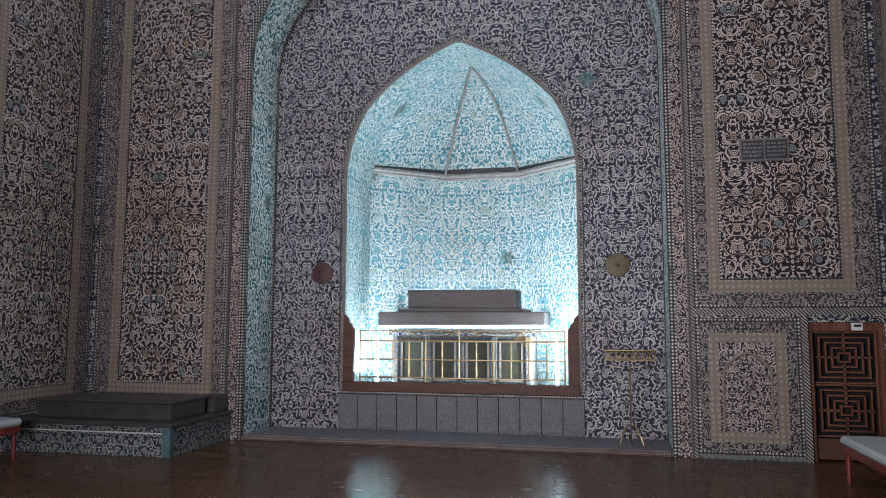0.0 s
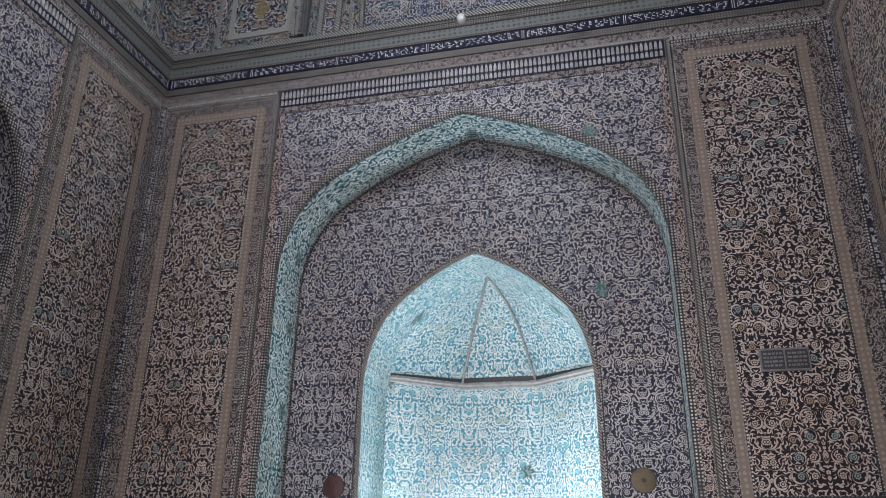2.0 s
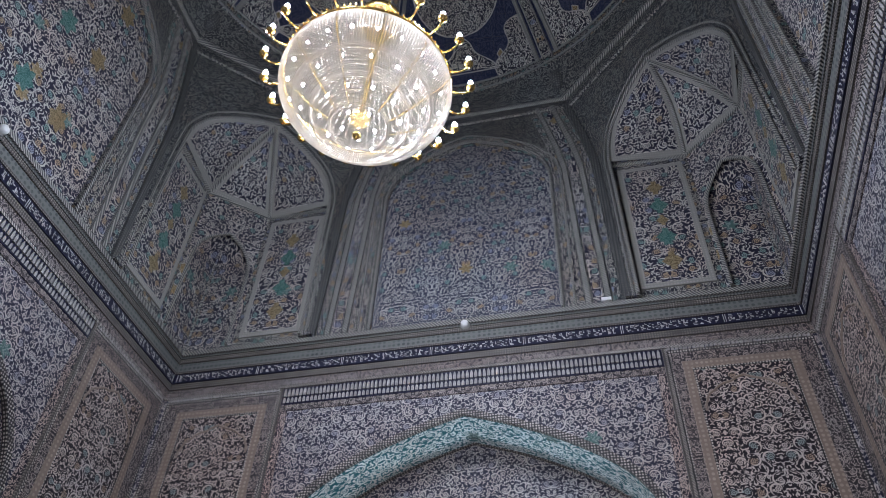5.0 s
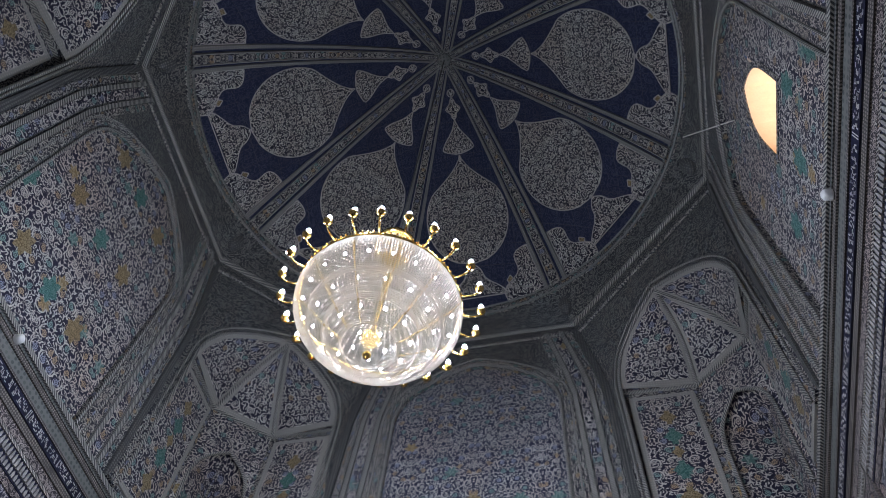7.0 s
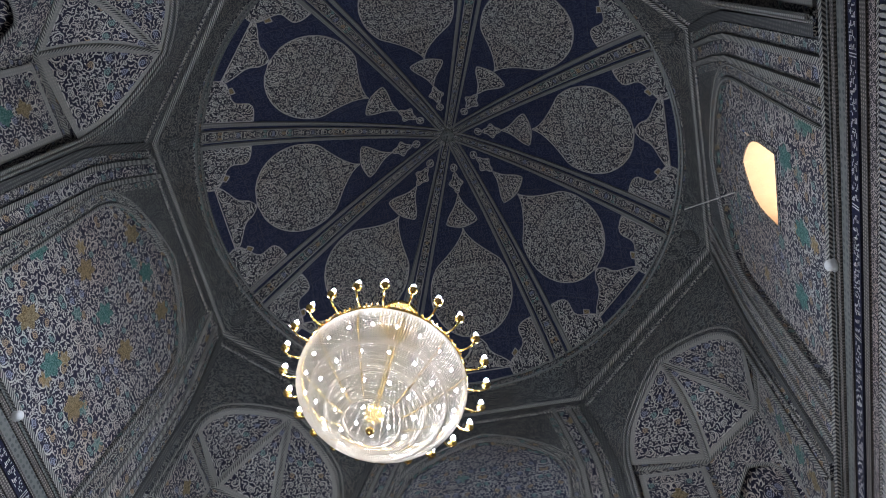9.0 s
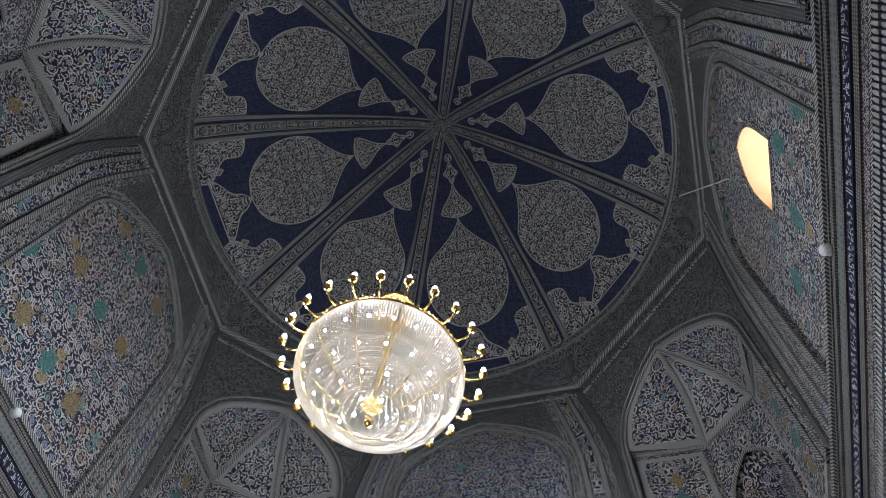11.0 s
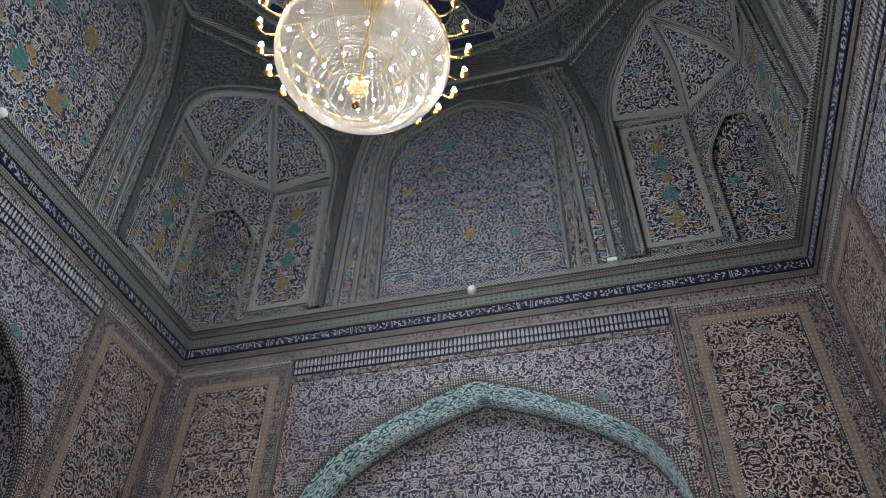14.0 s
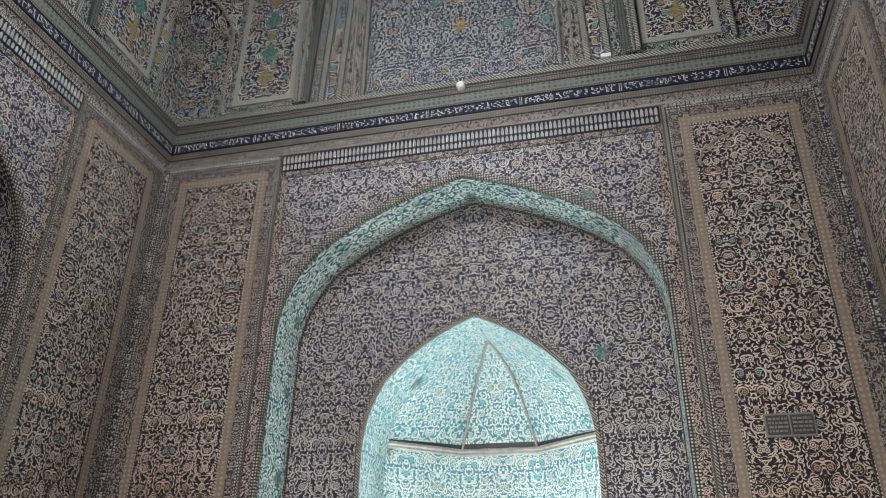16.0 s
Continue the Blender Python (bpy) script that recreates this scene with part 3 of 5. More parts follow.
def upper_face(k):
    place = axis_place(k)
    s = Shape()
    zs = [Z_UP + (Z_OCT - Z_UP) * i / 12 for i in range(13)]
    # the face around the sunk tympanum
    for i in range(12):
        z0, z1 = zs[i], zs[i + 1]
        for sg in (-1, 1):
            a, b = 1.66, 1.66
            s.v += [(sg * a, UP, z0), (sg * edge_u(z0), UP, z0), (sg * edge_u(z1), UP, z1), (sg * b, UP, z1)]
            n = len(s.v)
            q = (n - 4, n - 3, n - 2, n - 1)
            s.f.append(q if sg < 0 else q[::-1])
    crown = [p for p in TYMP[1:-1]]
    for a, b in zip(crown, crown[1:]):
        n = len(s.v)
        s.v += [(a[0], UP, a[1]), (b[0], UP, b[1]), (b[0], UP, Z_OCT), (a[0], UP, Z_OCT)]
        s.f.append((n, n + 1, n + 2, n + 3))
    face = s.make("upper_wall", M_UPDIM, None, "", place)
    tagged(face, "upper wall face with a sunk pointed tympanum", "wall", kind="structure")
    # tympanum
    s = Shape()
    w = UP + 0.10
    n = 44
    for i in range(n):
        ua, ub = -1.7 + 3.4 * i / n, -1.7 + 3.4 * (i + 1) / n
        um = (ua + ub) / 2
        spans = [(Z_UP - 0.02, 14.5, Z_UP - 0.02, 14.5)]
        if k == 3 and WINDOW[-1][0] < um < WINDOW[0][0]:
            spans = [(Z_UP - 0.02, 11.45, Z_UP - 0.02, 11.45), (between(WINDOW[1:-1], ua), 14.5, between(WINDOW[1:-1], ub), 14.5)]
        for za0, za1, zb0, zb1 in spans:
            m = len(s.v)
            s.v += [(ua, w, za0), (ub, w, zb0), (ub, w, zb1), (ua, w, za1)]
            s.f.append((m, m + 1, m + 2, m + 3))
    s.make("tympanum", M_TYMP if k == 0 else M_UPPER, face, "blue and white arabesque tiles with ochre and green medallions", place)
    if k in (1, 3):
        for du, z, ochre in WEST_MOTIFS if k == 1 else EAST_MOTIFS:
            pts = []
            for e in range(24):
                an = 2 * math.pi * e / 24
                rad = 0.19 * (1 + 0.25 * math.cos(6 * an))
                pts.append((du + 0.85 * rad * math.cos(an), w - 0.006, z + 1.1 * rad * math.sin(an)))
            build("lobed_motif", pts, [tuple(range(24))], M_OCHRE_TILE if ochre else M_TEAL_TILE, face, "lobed ochre motif" if ochre else "lobed teal motif", place)
    # reveal, ropes and strips round it
    Shape().ring([(u * 0.995, z) for u, z in TYMP], [(u, z) for u, z in TYMP], UP - 0.002, UP + 0.12, closed=False).make("tympanum_reveal", M_UPBORDER, face, place=place)
    for grow, r, name, mat in ((0.0, 0.028, "tympanum_rope", M_ROPE_UP), (0.20, 0.018, "outer_rope", M_ROPE_UP)):
        pts = arch(1.66 + grow, 12.75, 14.35 + grow, foot=Z_UP + 0.02)
        Shape().tube([(u, UP - 0.015, z) for u, z in pts], r, 6).make(name, mat, face, place=place, tube_uv=True)
    band0, band1 = arch(1.72, 12.75, 14.41, foot=Z_UP), arch(1.84, 12.75, 14.53, foot=Z_UP)
    Shape().ring(band0, band1, UP - 0.012, UP + 0.01, closed=False).make("arch_band", M_UPBORDER, face, place=place)
    # running strips between the arch and the corner
    for sg in (-1, 1):
        for e0, e1, mat, d in ((0.86, 0.74, M_UPBORDER, 0.015), (0.72, 0.64, M_ROPE_UP, 0.05), (0.60, 0.42, M_UPPER, 0.012), (0.40, 0.32, M_ROPE_UP, 0.05), (0.28, 0.16, M_UPBORDER, 0.02), (0.13, 0.0, M_UPDARK, 0.05)):
            s = Shape()
            m = 8
            for i in range(m + 1):
                z = Z_UP + (15.1 - Z_UP) * i / m
                cut = edge_u(z)
                s.v += [(sg * (cut - e0), UP - d, z), (sg * (cut - e1), UP - d, z), (sg * (cut - e0), UP + 0.01, z), (sg * (cut - e1), UP + 0.01, z)]
            for i in range(m):
                b = 4 * i
                fs = [(b, b + 1, b + 5, b + 4), (b + 2, b, b + 4, b + 6), (b + 1, b + 3, b + 7, b + 5)]
                s.f += fs if sg > 0 else [f[::-1] for f in fs]
            s.make("pilaster_strip", mat, face, place=place)
    # rope along the top of the face
    Shape().tube([(-2.16, UP - 0.03, Z_OCT), (2.16, UP - 0.03, Z_OCT)], 0.042, 6).make("top_rope", M_ROPE_UP, face, place=place, tube_uv=True)
    Shape().tube([(-2.2, UP - 0.01, Z_OCT - 0.3), (2.2, UP - 0.01, Z_OCT - 0.3)], 0.035, 6).make("top_line", M_UPBORDER, face, place=place, tube_uv=True)
    return face


def squinch(k):
    place = axis_place(k)
    op = arch(1.5, 12.75, 14.15, 8, foot=Z_UP)
    # the slanting face round the squinch arch
    s = Shape()
    crown = op[1:-1]
    m = 6
    for a, b in zip(crown, crown[1:]):
        for i in range(m):
            q = []
            for (t, z), f in ((a, i / m), (b, i / m), (b, (i + 1) / m), (a, (i + 1) / m)):
                zz = z + (Z_OCT - z) * f
                q.append(diag(t / 1.5 * (1.5 + (diag_half(zz) - 1.5) * f), zz))
            n = len(s.v)
            s.v += q
            s.f.append((n, n + 1, n + 2, n + 3))
    for sg in (-1, 1):
        zs = [Z_UP, 11.0, 12.75]
        for z0, z1 in zip(zs, zs[1:]):
            n = len(s.v)
            s.v += [diag(sg * 1.5, z0), diag(sg * diag_half(z0), z0), diag(sg * diag_half(z1), z1), diag(sg * 1.5, z1)]
            s.f.append((n, n + 1, n + 2, n + 3) if sg < 0 else (n + 3, n + 2, n + 1, n))
        n = len(s.v)
        zs = [12.75 + (Z_OCT - 12.75) * i / m for i in range(m + 1)]
        for i, z in enumerate(zs):
            f = i / m
            s.v += [diag(sg * (1.5 + (diag_half(z) - 1.5) * f), z), diag(sg * diag_half(z), z)]
        for i in range(m):
            q = (n + 2 * i, n + 2 * i + 1, n + 2 * i + 3, n + 2 * i + 2)
            s.f.append(q if sg < 0 else q[::-1])
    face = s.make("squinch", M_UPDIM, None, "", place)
    tagged(face, "corner squinch with a faceted tiled shell and small niche", "squinch", "squinches", "structure")
    # lower walls of the corner
    corners = [(2.70, UP), (4.22, UP), (UP, 4.22), (UP, 2.70)]
    ZS = 12.8
    for i in range(3):
        (x0, y0), (x1, y1) = corners[i], corners[i + 1]
        d = Vector((x1 - x0, y1 - y0))
        ln = d.length
        d /= ln
        nrm = Vector((d.y, -d.x))

        def at(f, z, out=0.0, d=d, nrm=nrm, x0=x0, y0=y0):
            return (x0 + d.x * f - nrm.x * out, y0 + d.y * f - nrm.y * out, z)

        def panel(name, f0, f1, z0, z1, out, mat, label=""):
            v = [at(f0, z0, -out), at(f1, z0, -out), at(f1, z1, -out), at(f0, z1, -out), at(f0, z0), at(f1, z0), at(f1, z1), at(f0, z1)]
            fs = [(0, 1, 2, 3), (1, 0, 4, 5), (3, 2, 6, 7), (0, 3, 7, 4), (2, 1, 5, 6)]
            uvs = [(a, b) for a, b in ((f0, z0), (f1, z0), (f1, z1), (f0, z1))] * 2
            build(name, v, fs, mat, face, label, place, uvs)

        if i != 1:
            panel("corner_wall", 0, ln, Z_UP, ZS, 0.0, M_UPBORDER)
            lo, hi = (0.22, ln - 0.12) if i == 0 else (0.12, ln - 0.22)
            panel("panel_frame", lo, hi, 9.62, 12.62, 0.035, M_FRAME)
            panel("tile_panel", lo + 0.10, hi - 0.10, 9.72, 12.52, 0.042, M_UPPER, "arabesque tiles with ochre and green medallions")
            for q, (z, r) in enumerate(((10.15, 0.20), (10.72, 0.20), (11.12, 0.13), (11.50, 0.20), (11.98, 0.18))):
                pts = []
                for e in range(20):
                    an = 2 * math.pi * e / 20
                    rad = r * (1 + 0.22 * math.cos(4 * an)) * (0.8 if e % 2 else 1.0)
                    pts.append(at((lo + hi) / 2 + rad * 0.72 * math.cos(an), z + rad * math.sin(an), -0.048))
                build("lobed_motif", pts, [tuple(range(20))], M_TEAL_TILE if q in (1, 3) else M_OCHRE_TILE, face, "lobed ochre motif" if q not in (1, 3) else "lobed teal motif", place, [((p[0] + p[1]) * 0.7, p[2]) for p in pts])
        else:
            na = arch(ln / 2 - 0.10, 11.05, 11.95, 6, foot=Z_UP, u=ln / 2)
            s, uvs = Shape(), []
            for a, b in zip(na[1:-1], na[2:-1]):
                n = len(s.v)
                for u, z in (a, b, (b[0], ZS), (a[0], ZS)):
                    s.v.append(at(u, z))
                    uvs.append((u, z))
                s.f.append((n, n + 1, n + 2, n + 3))
            for f0, f1 in ((0.0, 0.10), (ln - 0.10, ln)):
                n = len(s.v)
                for u, z in ((f0, Z_UP), (f1, Z_UP), (f1, ZS), (f0, ZS)):
                    s.v.append(at(u, z))
                    uvs.append((u, z))
                s.f.append((n, n + 1, n + 2, n + 3))
            build("corner_facet", s.v, s.f, M_UPPER, face, "arabesque tiles over the small niche", place, uvs)
            s = Shape()
            s.tube([at(u, z, -0.03) for u, z in na], 0.036, 6)
            s.make("niche_rope", M_ROPE_UP, face, "rope moulding of the small niche", place, tube_uv=True)
            s = Shape()
            cx_, cy_ = UP, UP
            s.v = [(x0, y0, Z_UP), (cx_, cy_, Z_UP), (x1, y1, Z_UP), (x0, y0, 11.6), (cx_, cy_, 11.6), (x1, y1, 11.6), at(ln / 2, 12.1)]
            s.f = [(0, 1, 4, 3), (1, 2, 5, 4), (3, 4, 6), (4, 5, 6)]
            s.make("small_niche", M_UPPER, face, "small corner niche with blue tiles", place)
            Shape().tube([(cx_ - 0.02, cy_ - 0.02, Z_UP), (cx_ - 0.02, cy_ - 0.02, 11.6)], 0.03, 5).make("niche_line", M_UPBORDER, face, place=place, tube_uv=True)
    # Unseen backing, added so no sky shows through gaps in the squinch.
    s = Shape()
    o = 5.34
    s.v = [(2.4, o, 9.4), (o, o, 9.4), (o, 2.4, 9.4), (2.4, o, 15.6), (o, o, 15.6), (o, 2.4, 15.6)]
    s.f = [(0, 1, 4, 3), (1, 2, 5, 4), (3, 4, 5)]
    s.make("corner_masonry", M_UPDARK, face, "added backing that keeps the sky out behind the squinch", place)
    # reveal of the squinch arch
    s = Shape()
    for p, t in (((2.70, UP), -1.5), ((UP, 2.70), 1.5)):
        zs = [Z_UP, 11.0, 12.3, 12.82]
        n = len(s.v)
        for z in zs:
            s.v += [diag(t, z), (p[0], p[1], z)]
        for i in range(len(zs) - 1):
            q = (n + 2 * i, n + 2 * i + 1, n + 2 * i + 3, n + 2 * i + 2)
            s.f.append(q if t < 0 else q[::-1])
        n = len(s.v)
        far = (4.22, UP, 12.81) if t < 0 else (UP, 4.22, 12.81)
        s.v += [diag(t, 12.80), (p[0], p[1], 12.81), far]
        s.f.append((n, n + 1, n + 2))
    s.make("arch_reveal", M_UPBORDER, face, "tiled reveal of the squinch arch", place)
    # shell above
    tip = Vector(diag(0, 14.1, 0.03))
    base = [Vector((x, y, ZS)) for x, y in corners]

    def bulge(p, q, f, amount):
        c = p.lerp(q, f)
        out = Vector((c.x, c.y, 0)).normalized()
        return c + (out * 0.6 + Vector((0, 0, 0.8))) * amount * math.sin(math.pi * f)

    m = 10
    left = [Vector(diag(t, z, 0.01)) for t, z in reversed(op[len(op) // 2:-1])]
    right = [Vector(diag(t, z, 0.01)) for t, z in op[1:len(op) // 2 + 1]]

    def sample(line, f):
        x = f * (len(line) - 1)
        i = min(int(x), len(line) - 2)
        return line[i].lerp(line[i + 1], x - i)

    rib1 = [bulge(base[1], tip, i / m, 0.32) for i in range(m + 1)]
    rib2 = [bulge(base[2], tip, i / m, 0.32) for i in range(m + 1)]
    edge_l = [sample(left, i / m) for i in range(m + 1)]
    edge_r = [sample(right, i / m) for i in range(m + 1)]
    for a, b in ((edge_l, rib1), (rib1, rib2), (rib2, edge_r)):
        s = Shape()
        w = 5
        uvs = []
        for i in range(m + 1):
            for j in range(w + 1):
                p = a[i].lerp(b[i], j / w)
                s.v.append(p)
                uvs.append(((j / w - 0.5) * (a[i] - b[i]).length, i * 0.2))
        for i in range(m):
            for j in range(w):
                n = i * (w + 1) + j
                s.f.append((n, n + 1, n + w + 2, n + w + 1))
        facet = build("shell_facet", s.v, s.f, M_FRAME, face, "curved shell facet with arabesque tiles", place, uvs)
        s, uvs = Shape(), []
        for i in range(m):
            f = 0.07 + 0.86 * i / (m - 1)
            p, q = sample(a, f), sample(b, f)
            inset = min(0.3, 0.10 / max(0.2, (p - q).length))
            mid = (p + q) / 2
            inward = Vector((-mid.x, -mid.y, -0.6 * UP)).normalized() * 0.02
            for j in range(w + 1):
                g = inset + (1 - 2 * inset) * j / w
                s.v.append(p.lerp(q, g) + inward)
                uvs.append(((g - 0.5) * (p - q).length, f * 2.0))
        for i in range(m - 1):
            for j in range(w):
                n = i * (w + 1) + j
                s.f.append((n, n + 1, n + w + 2, n + w + 1))
        build("facet_field", s.v, s.f, M_UPPER, facet, "dark blue arabesque field", place, uvs)
    for line, r, name in ((rib1, 0.034, "shell_rib"), (rib2, 0.034, "shell_rib"), ([base[0], base[1], base[2], base[3]], 0.032, "shell_base_rope")):
        Shape().tube([p + Vector((-0.02, -0.02, -0.01)) for p in line], r, 6).make(name, M_ROPE_UP, face, place=place, tube_uv=True)
    for grow, r in ((0.0, 0.031), (0.17, 0.020)):
        pts = arch(1.5 + grow * 0.6, 12.75, 14.15 + grow, 8, foot=Z_UP)
        Shape().tube([diag(t, z, -0.03) for t, z in pts], r, 6).make("arch_rope", M_ROPE_UP, face, place=place, tube_uv=True)
    s = Shape()
    s.tube([diag(sg * diag_half(Z_OCT), Z_OCT, -0.03) for sg in (-1, 1)], 0.06, 6)
    s.make("top_rope", M_ROPE_UP, face, place=place, tube_uv=True)
    s = Shape()
    s.tube([diag(sg * diag_half(Z_OCT - 0.3), Z_OCT - 0.3, -0.01) for sg in (-1, 1)], 0.035, 6)
    s.make("top_line", M_UPBORDER, face, place=place, tube_uv=True)
    # little pyramid stops at the foot of the edges
    for sg in (-1, 1):
        x, y, z = diag(sg * diag_half(Z_UP), Z_UP)
        s = Shape()
        s.v = [(x - 0.10, y - 0.10, z), (x + 0.15, y - 0.10, z), (x + 0.15, y + 0.15, z), (x - 0.10, y + 0.15, z), (x, y, z + 0.26)]
        s.f = [(0, 1, 4), (1, 2, 4), (2, 3, 4), (3, 0, 4), (3, 2, 1, 0)]
        s.make("edge_stop", M_UPBORDER, face, place=place)
    return face


for k in range(4):
    upper_face(k)
    squinch(k)

# ---- dome ----


def dome_z(r):
    return Z_RING + 0.25 + (Z_TOP - Z_RING - 0.25) * max(0.0, 1 - (max(r, 0.0) / R_RING) ** 1.3) ** 0.9


def oct_radius(a):
    """Distance from the axis to the octagon's top line in direction a."""
    best = 99
    for i in range(8):
        d = UP if i % 2 == 0 else (2.16 + UP) / math.sqrt(2)
        c = math.cos(a - i * math.pi / 4)
        if c > 0.2:
            best = min(best, d / c)
    return best


def dome():
    s, uvs = Shape(), []
    n, m = 96, 26
    radii = [R_RING * math.cos(math.pi / 2 * j / m) for j in range(m)] + [0.02]
    for r in radii:
        for i in range(n):
            a = 2 * math.pi * i / n
            s.v.append((CX + r * math.cos(a), CY + r * math.sin(a), dome_z(r)))
            uvs.append((r * math.cos(a), r * math.sin(a)))
    for j in range(m):
        for i in range(n):
            k2 = (i + 1) % n
            s.f.append((j * n + k2, j * n + i, j * n + n + i, j * n + n + k2))
    d = build("dome", s.v, s.f, M_DOME, None, "", None, uvs, True)
    tagged(d, "blue tiled dome with eight ribs and grey medallions", "dome", kind="structure")
    # drum ring and the transition to the octagon
    s = Shape()
    for i in range(n):
        a = 2 * math.pi * i / n
        for r, z in ((oct_radius(a), Z_OCT), (R_RING + 0.03, Z_RING), (R_RING - 0.03, Z_RING), (R_RING - 0.03, Z_RING + 0.27)):
            s.v.append((CX + r * math.cos(a), CY + r * math.sin(a), z))
    tr, ring = Shape(), Shape()
    tr.v, ring.v = s.v, s.v
    for i in range(n):
        j = (i + 1) % n
        tr.f.append((4 * j, 4 * i, 4 * i + 1, 4 * j + 1))
        ring.f += [(4 * j + 1, 4 * i + 1, 4 * i + 2, 4 * j + 2), (4 * j + 2, 4 * i + 2, 4 * i + 3, 4 * j + 3)]
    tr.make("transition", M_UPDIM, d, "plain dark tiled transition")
    ring.make("drum_ring", M_UPBORDER, d, "dark ring with a running ornament")
    for r, z, t in ((R_RING - 0.03, Z_RING + 0.01, 0.03), (R_RING - 0.04, Z_RING + 0.27, 0.03)):
        Shape().tube([(CX + r * math.cos(2 * math.pi * i / n), CY + r * math.sin(2 * math.pi * i / n), z) for i in range(n)], t, 5, True).make("ring_line", M_GREEN, d, tube_uv=True)
    # ribs over the corners of the octagon
    for i in range(8):
        a = math.pi / 8 + i * math.pi / 4
        ca, sa = math.cos(a), math.sin(a)
        steps = 26

        def rib_band(name, f0, f1, h0, h1, mat, label, ca=ca, sa=sa):
            """One lengthwise band of a rib, from f0 to f1 of its half width, standing h proud with rounded sides."""
            s, uvs = Shape(), []
            prof = ((f0, 0.0), (f0, h0 * 0.8), (f0 + (f1 - f0) * 0.12, h0), (f1 - (f1 - f0) * 0.12, h1), (f1, h1 * 0.8), (f1, 0.0))
            for j in range(steps + 1):
                r = 0.10 + (R_RING - 0.10) * math.sin(math.pi / 2 * j / steps) ** 0.9
                half = 0.13 + 0.16 * r / R_RING
                for f, h in prof:
                    l = f * half
                    rr = r - h * 0.7
                    s.v.append((CX + rr * ca - l * sa, CY + rr * sa + l * ca, dome_z(r) - h * 0.7 - 0.004))
                    uvs.append((l, r * 1.3))
            w = len(prof)
            for j in range(steps):
                for q in range(w - 1):
                    s.f.append((j * w + q, j * w + q + 1, j * w + w + q + 1, j * w + w + q))
            return build(name, s.v, s.f, mat, d, label, None, uvs)

        rib_band("dome_rib", -0.36, 0.36, 0.10, 0.10, M_UPBORDER, "dark moulded rib with a running ornament")
        for sg in (-1, 1):
            rib_band("rib_groove", *sorted((sg * 0.44, sg * 0.66)), 0.02, 0.02, M_DOME, "blue groove beside the rib")
            rib_band("rib_edge", *sorted((sg * 0.66, sg * 1.0)), 0.075, 0.075, M_RIBEDGE, "grey moulded edge of the rib")
            rib_band("rib_line", *sorted((sg * 0.37, sg * 0.43)), 0.115, 0.115, M_SHELL, "thin pale line along the rib")
        # round corbel at the foot of each rib
        rr = R_RING + 0.34
        s = Shape()
        s.lathe([(0.0, 0.0), (0.10, 0.04), (0.19, 0.2), (0.22, 0.42), (0.22, 0.7)], (CX + rr * ca, CY + rr * sa, Z_OCT + 0.22), 14)
        s.make("rib_corbel", M_UPDARK, d, smooth=True)
    Shape().lathe([(0.0, -0.05), (0.12, -0.04), (0.2, 0.05), (0.24, 0.2)], (CX, CY, Z_TOP - 0.18), 16).make("crown_boss", M_GREEN, d, "small green boss at the crown", smooth=True)

    def motif(name, a, half_at, r0, r1, mat, shift=0.0, steps=28, line=True):
        ca, sa = math.cos(a), math.sin(a)
        s, uvs, w = Shape(), [], 8
        left, right = [], []
        for j in range(steps + 1):
            r = r0 + (r1 - r0) * j / steps
            mid, half = half_at(j / steps, r)
            for q in range(w + 1):
                l = mid + half * (2 * q / w - 1)
                rho = math.hypot(r, l)
                p = (CX + r * ca - l * sa, CY + r * sa + l * ca, dome_z(rho) - 0.03)
                s.v.append(p)
                uvs.append((l, r * 1.25))
                if q == 0:
                    left.append(p)
                if q == w:
                    right.append(p)
        for j in range(steps):
            for q in range(w):
                n0 = j * (w + 1) + q
                s.f.append((n0 + 1, n0, n0 + w + 1, n0 + w + 2))
        ob = build(name, s.v, s.f, mat, d, "", None, uvs)
        if line:
            Shape().tube(left + right[::-1], 0.014, 4, True).make("outline", M_SHELL, ob, "thin pale outline", tube_uv=True)
        return ob

    def drop(f, r):
        c, rad, wide = 3.38, 0.87, 1.0
        if r > c - 0.55:
            half = wide * math.sqrt(max(0.0, 1 - ((r - c) / rad) ** 2))
        else:
            e = max(0.0, (r - 2.16) / (c - 0.55 - 2.16))
            half = wide * math.sqrt(1 - (0.55 / rad) ** 2) * (e ** 1.7 * 0.85 + 0.15 * e)
        return 0.0, half + 0.004

    def bell(f, r):
        if f < 0.14:
            half = 0.06 + 0.33 * (f / 0.14) ** 0.7
        else:
            g = (f - 0.14) / 0.86
            half = 0.39 * (1 - g) ** 1.15 + 0.05 * math.sin(math.pi * 2 * g) * (1 - g)
        return 0.0, half + 0.006

    def bud(f, r):
        return 0.0, 0.004 + 0.36 * (0.62 + 0.2 * math.cos(4 * math.pi * f)) * math.sin(math.pi * f) * 0.62

    def dot(f, r):
        return 0.0, 0.004 + 0.085 * math.sin(math.pi * f) ** 0.6

    def fan(f, r):
        return 0.0, 0.03 + 0.74 * f ** 1.25 + 0.05 * math.sin(f * math.pi * 3)

    for i in range(8):
        a = i * math.pi / 4
        motif("medallion", a, drop, 4.25, 2.16, M_MEDAL, steps=36)
        motif("tail_motif", a, bell, 2.13, 1.42, M_MEDAL, steps=24)
        motif("tail_bud", a, bud, 1.40, 0.92, M_MEDAL, steps=16)
        motif("tail_drop", a, dot, 0.90, 0.72, M_MEDAL, steps=8)
        motif("foot_motif", a, fan, 4.27, 4.78, M_MEDAL, steps=16)
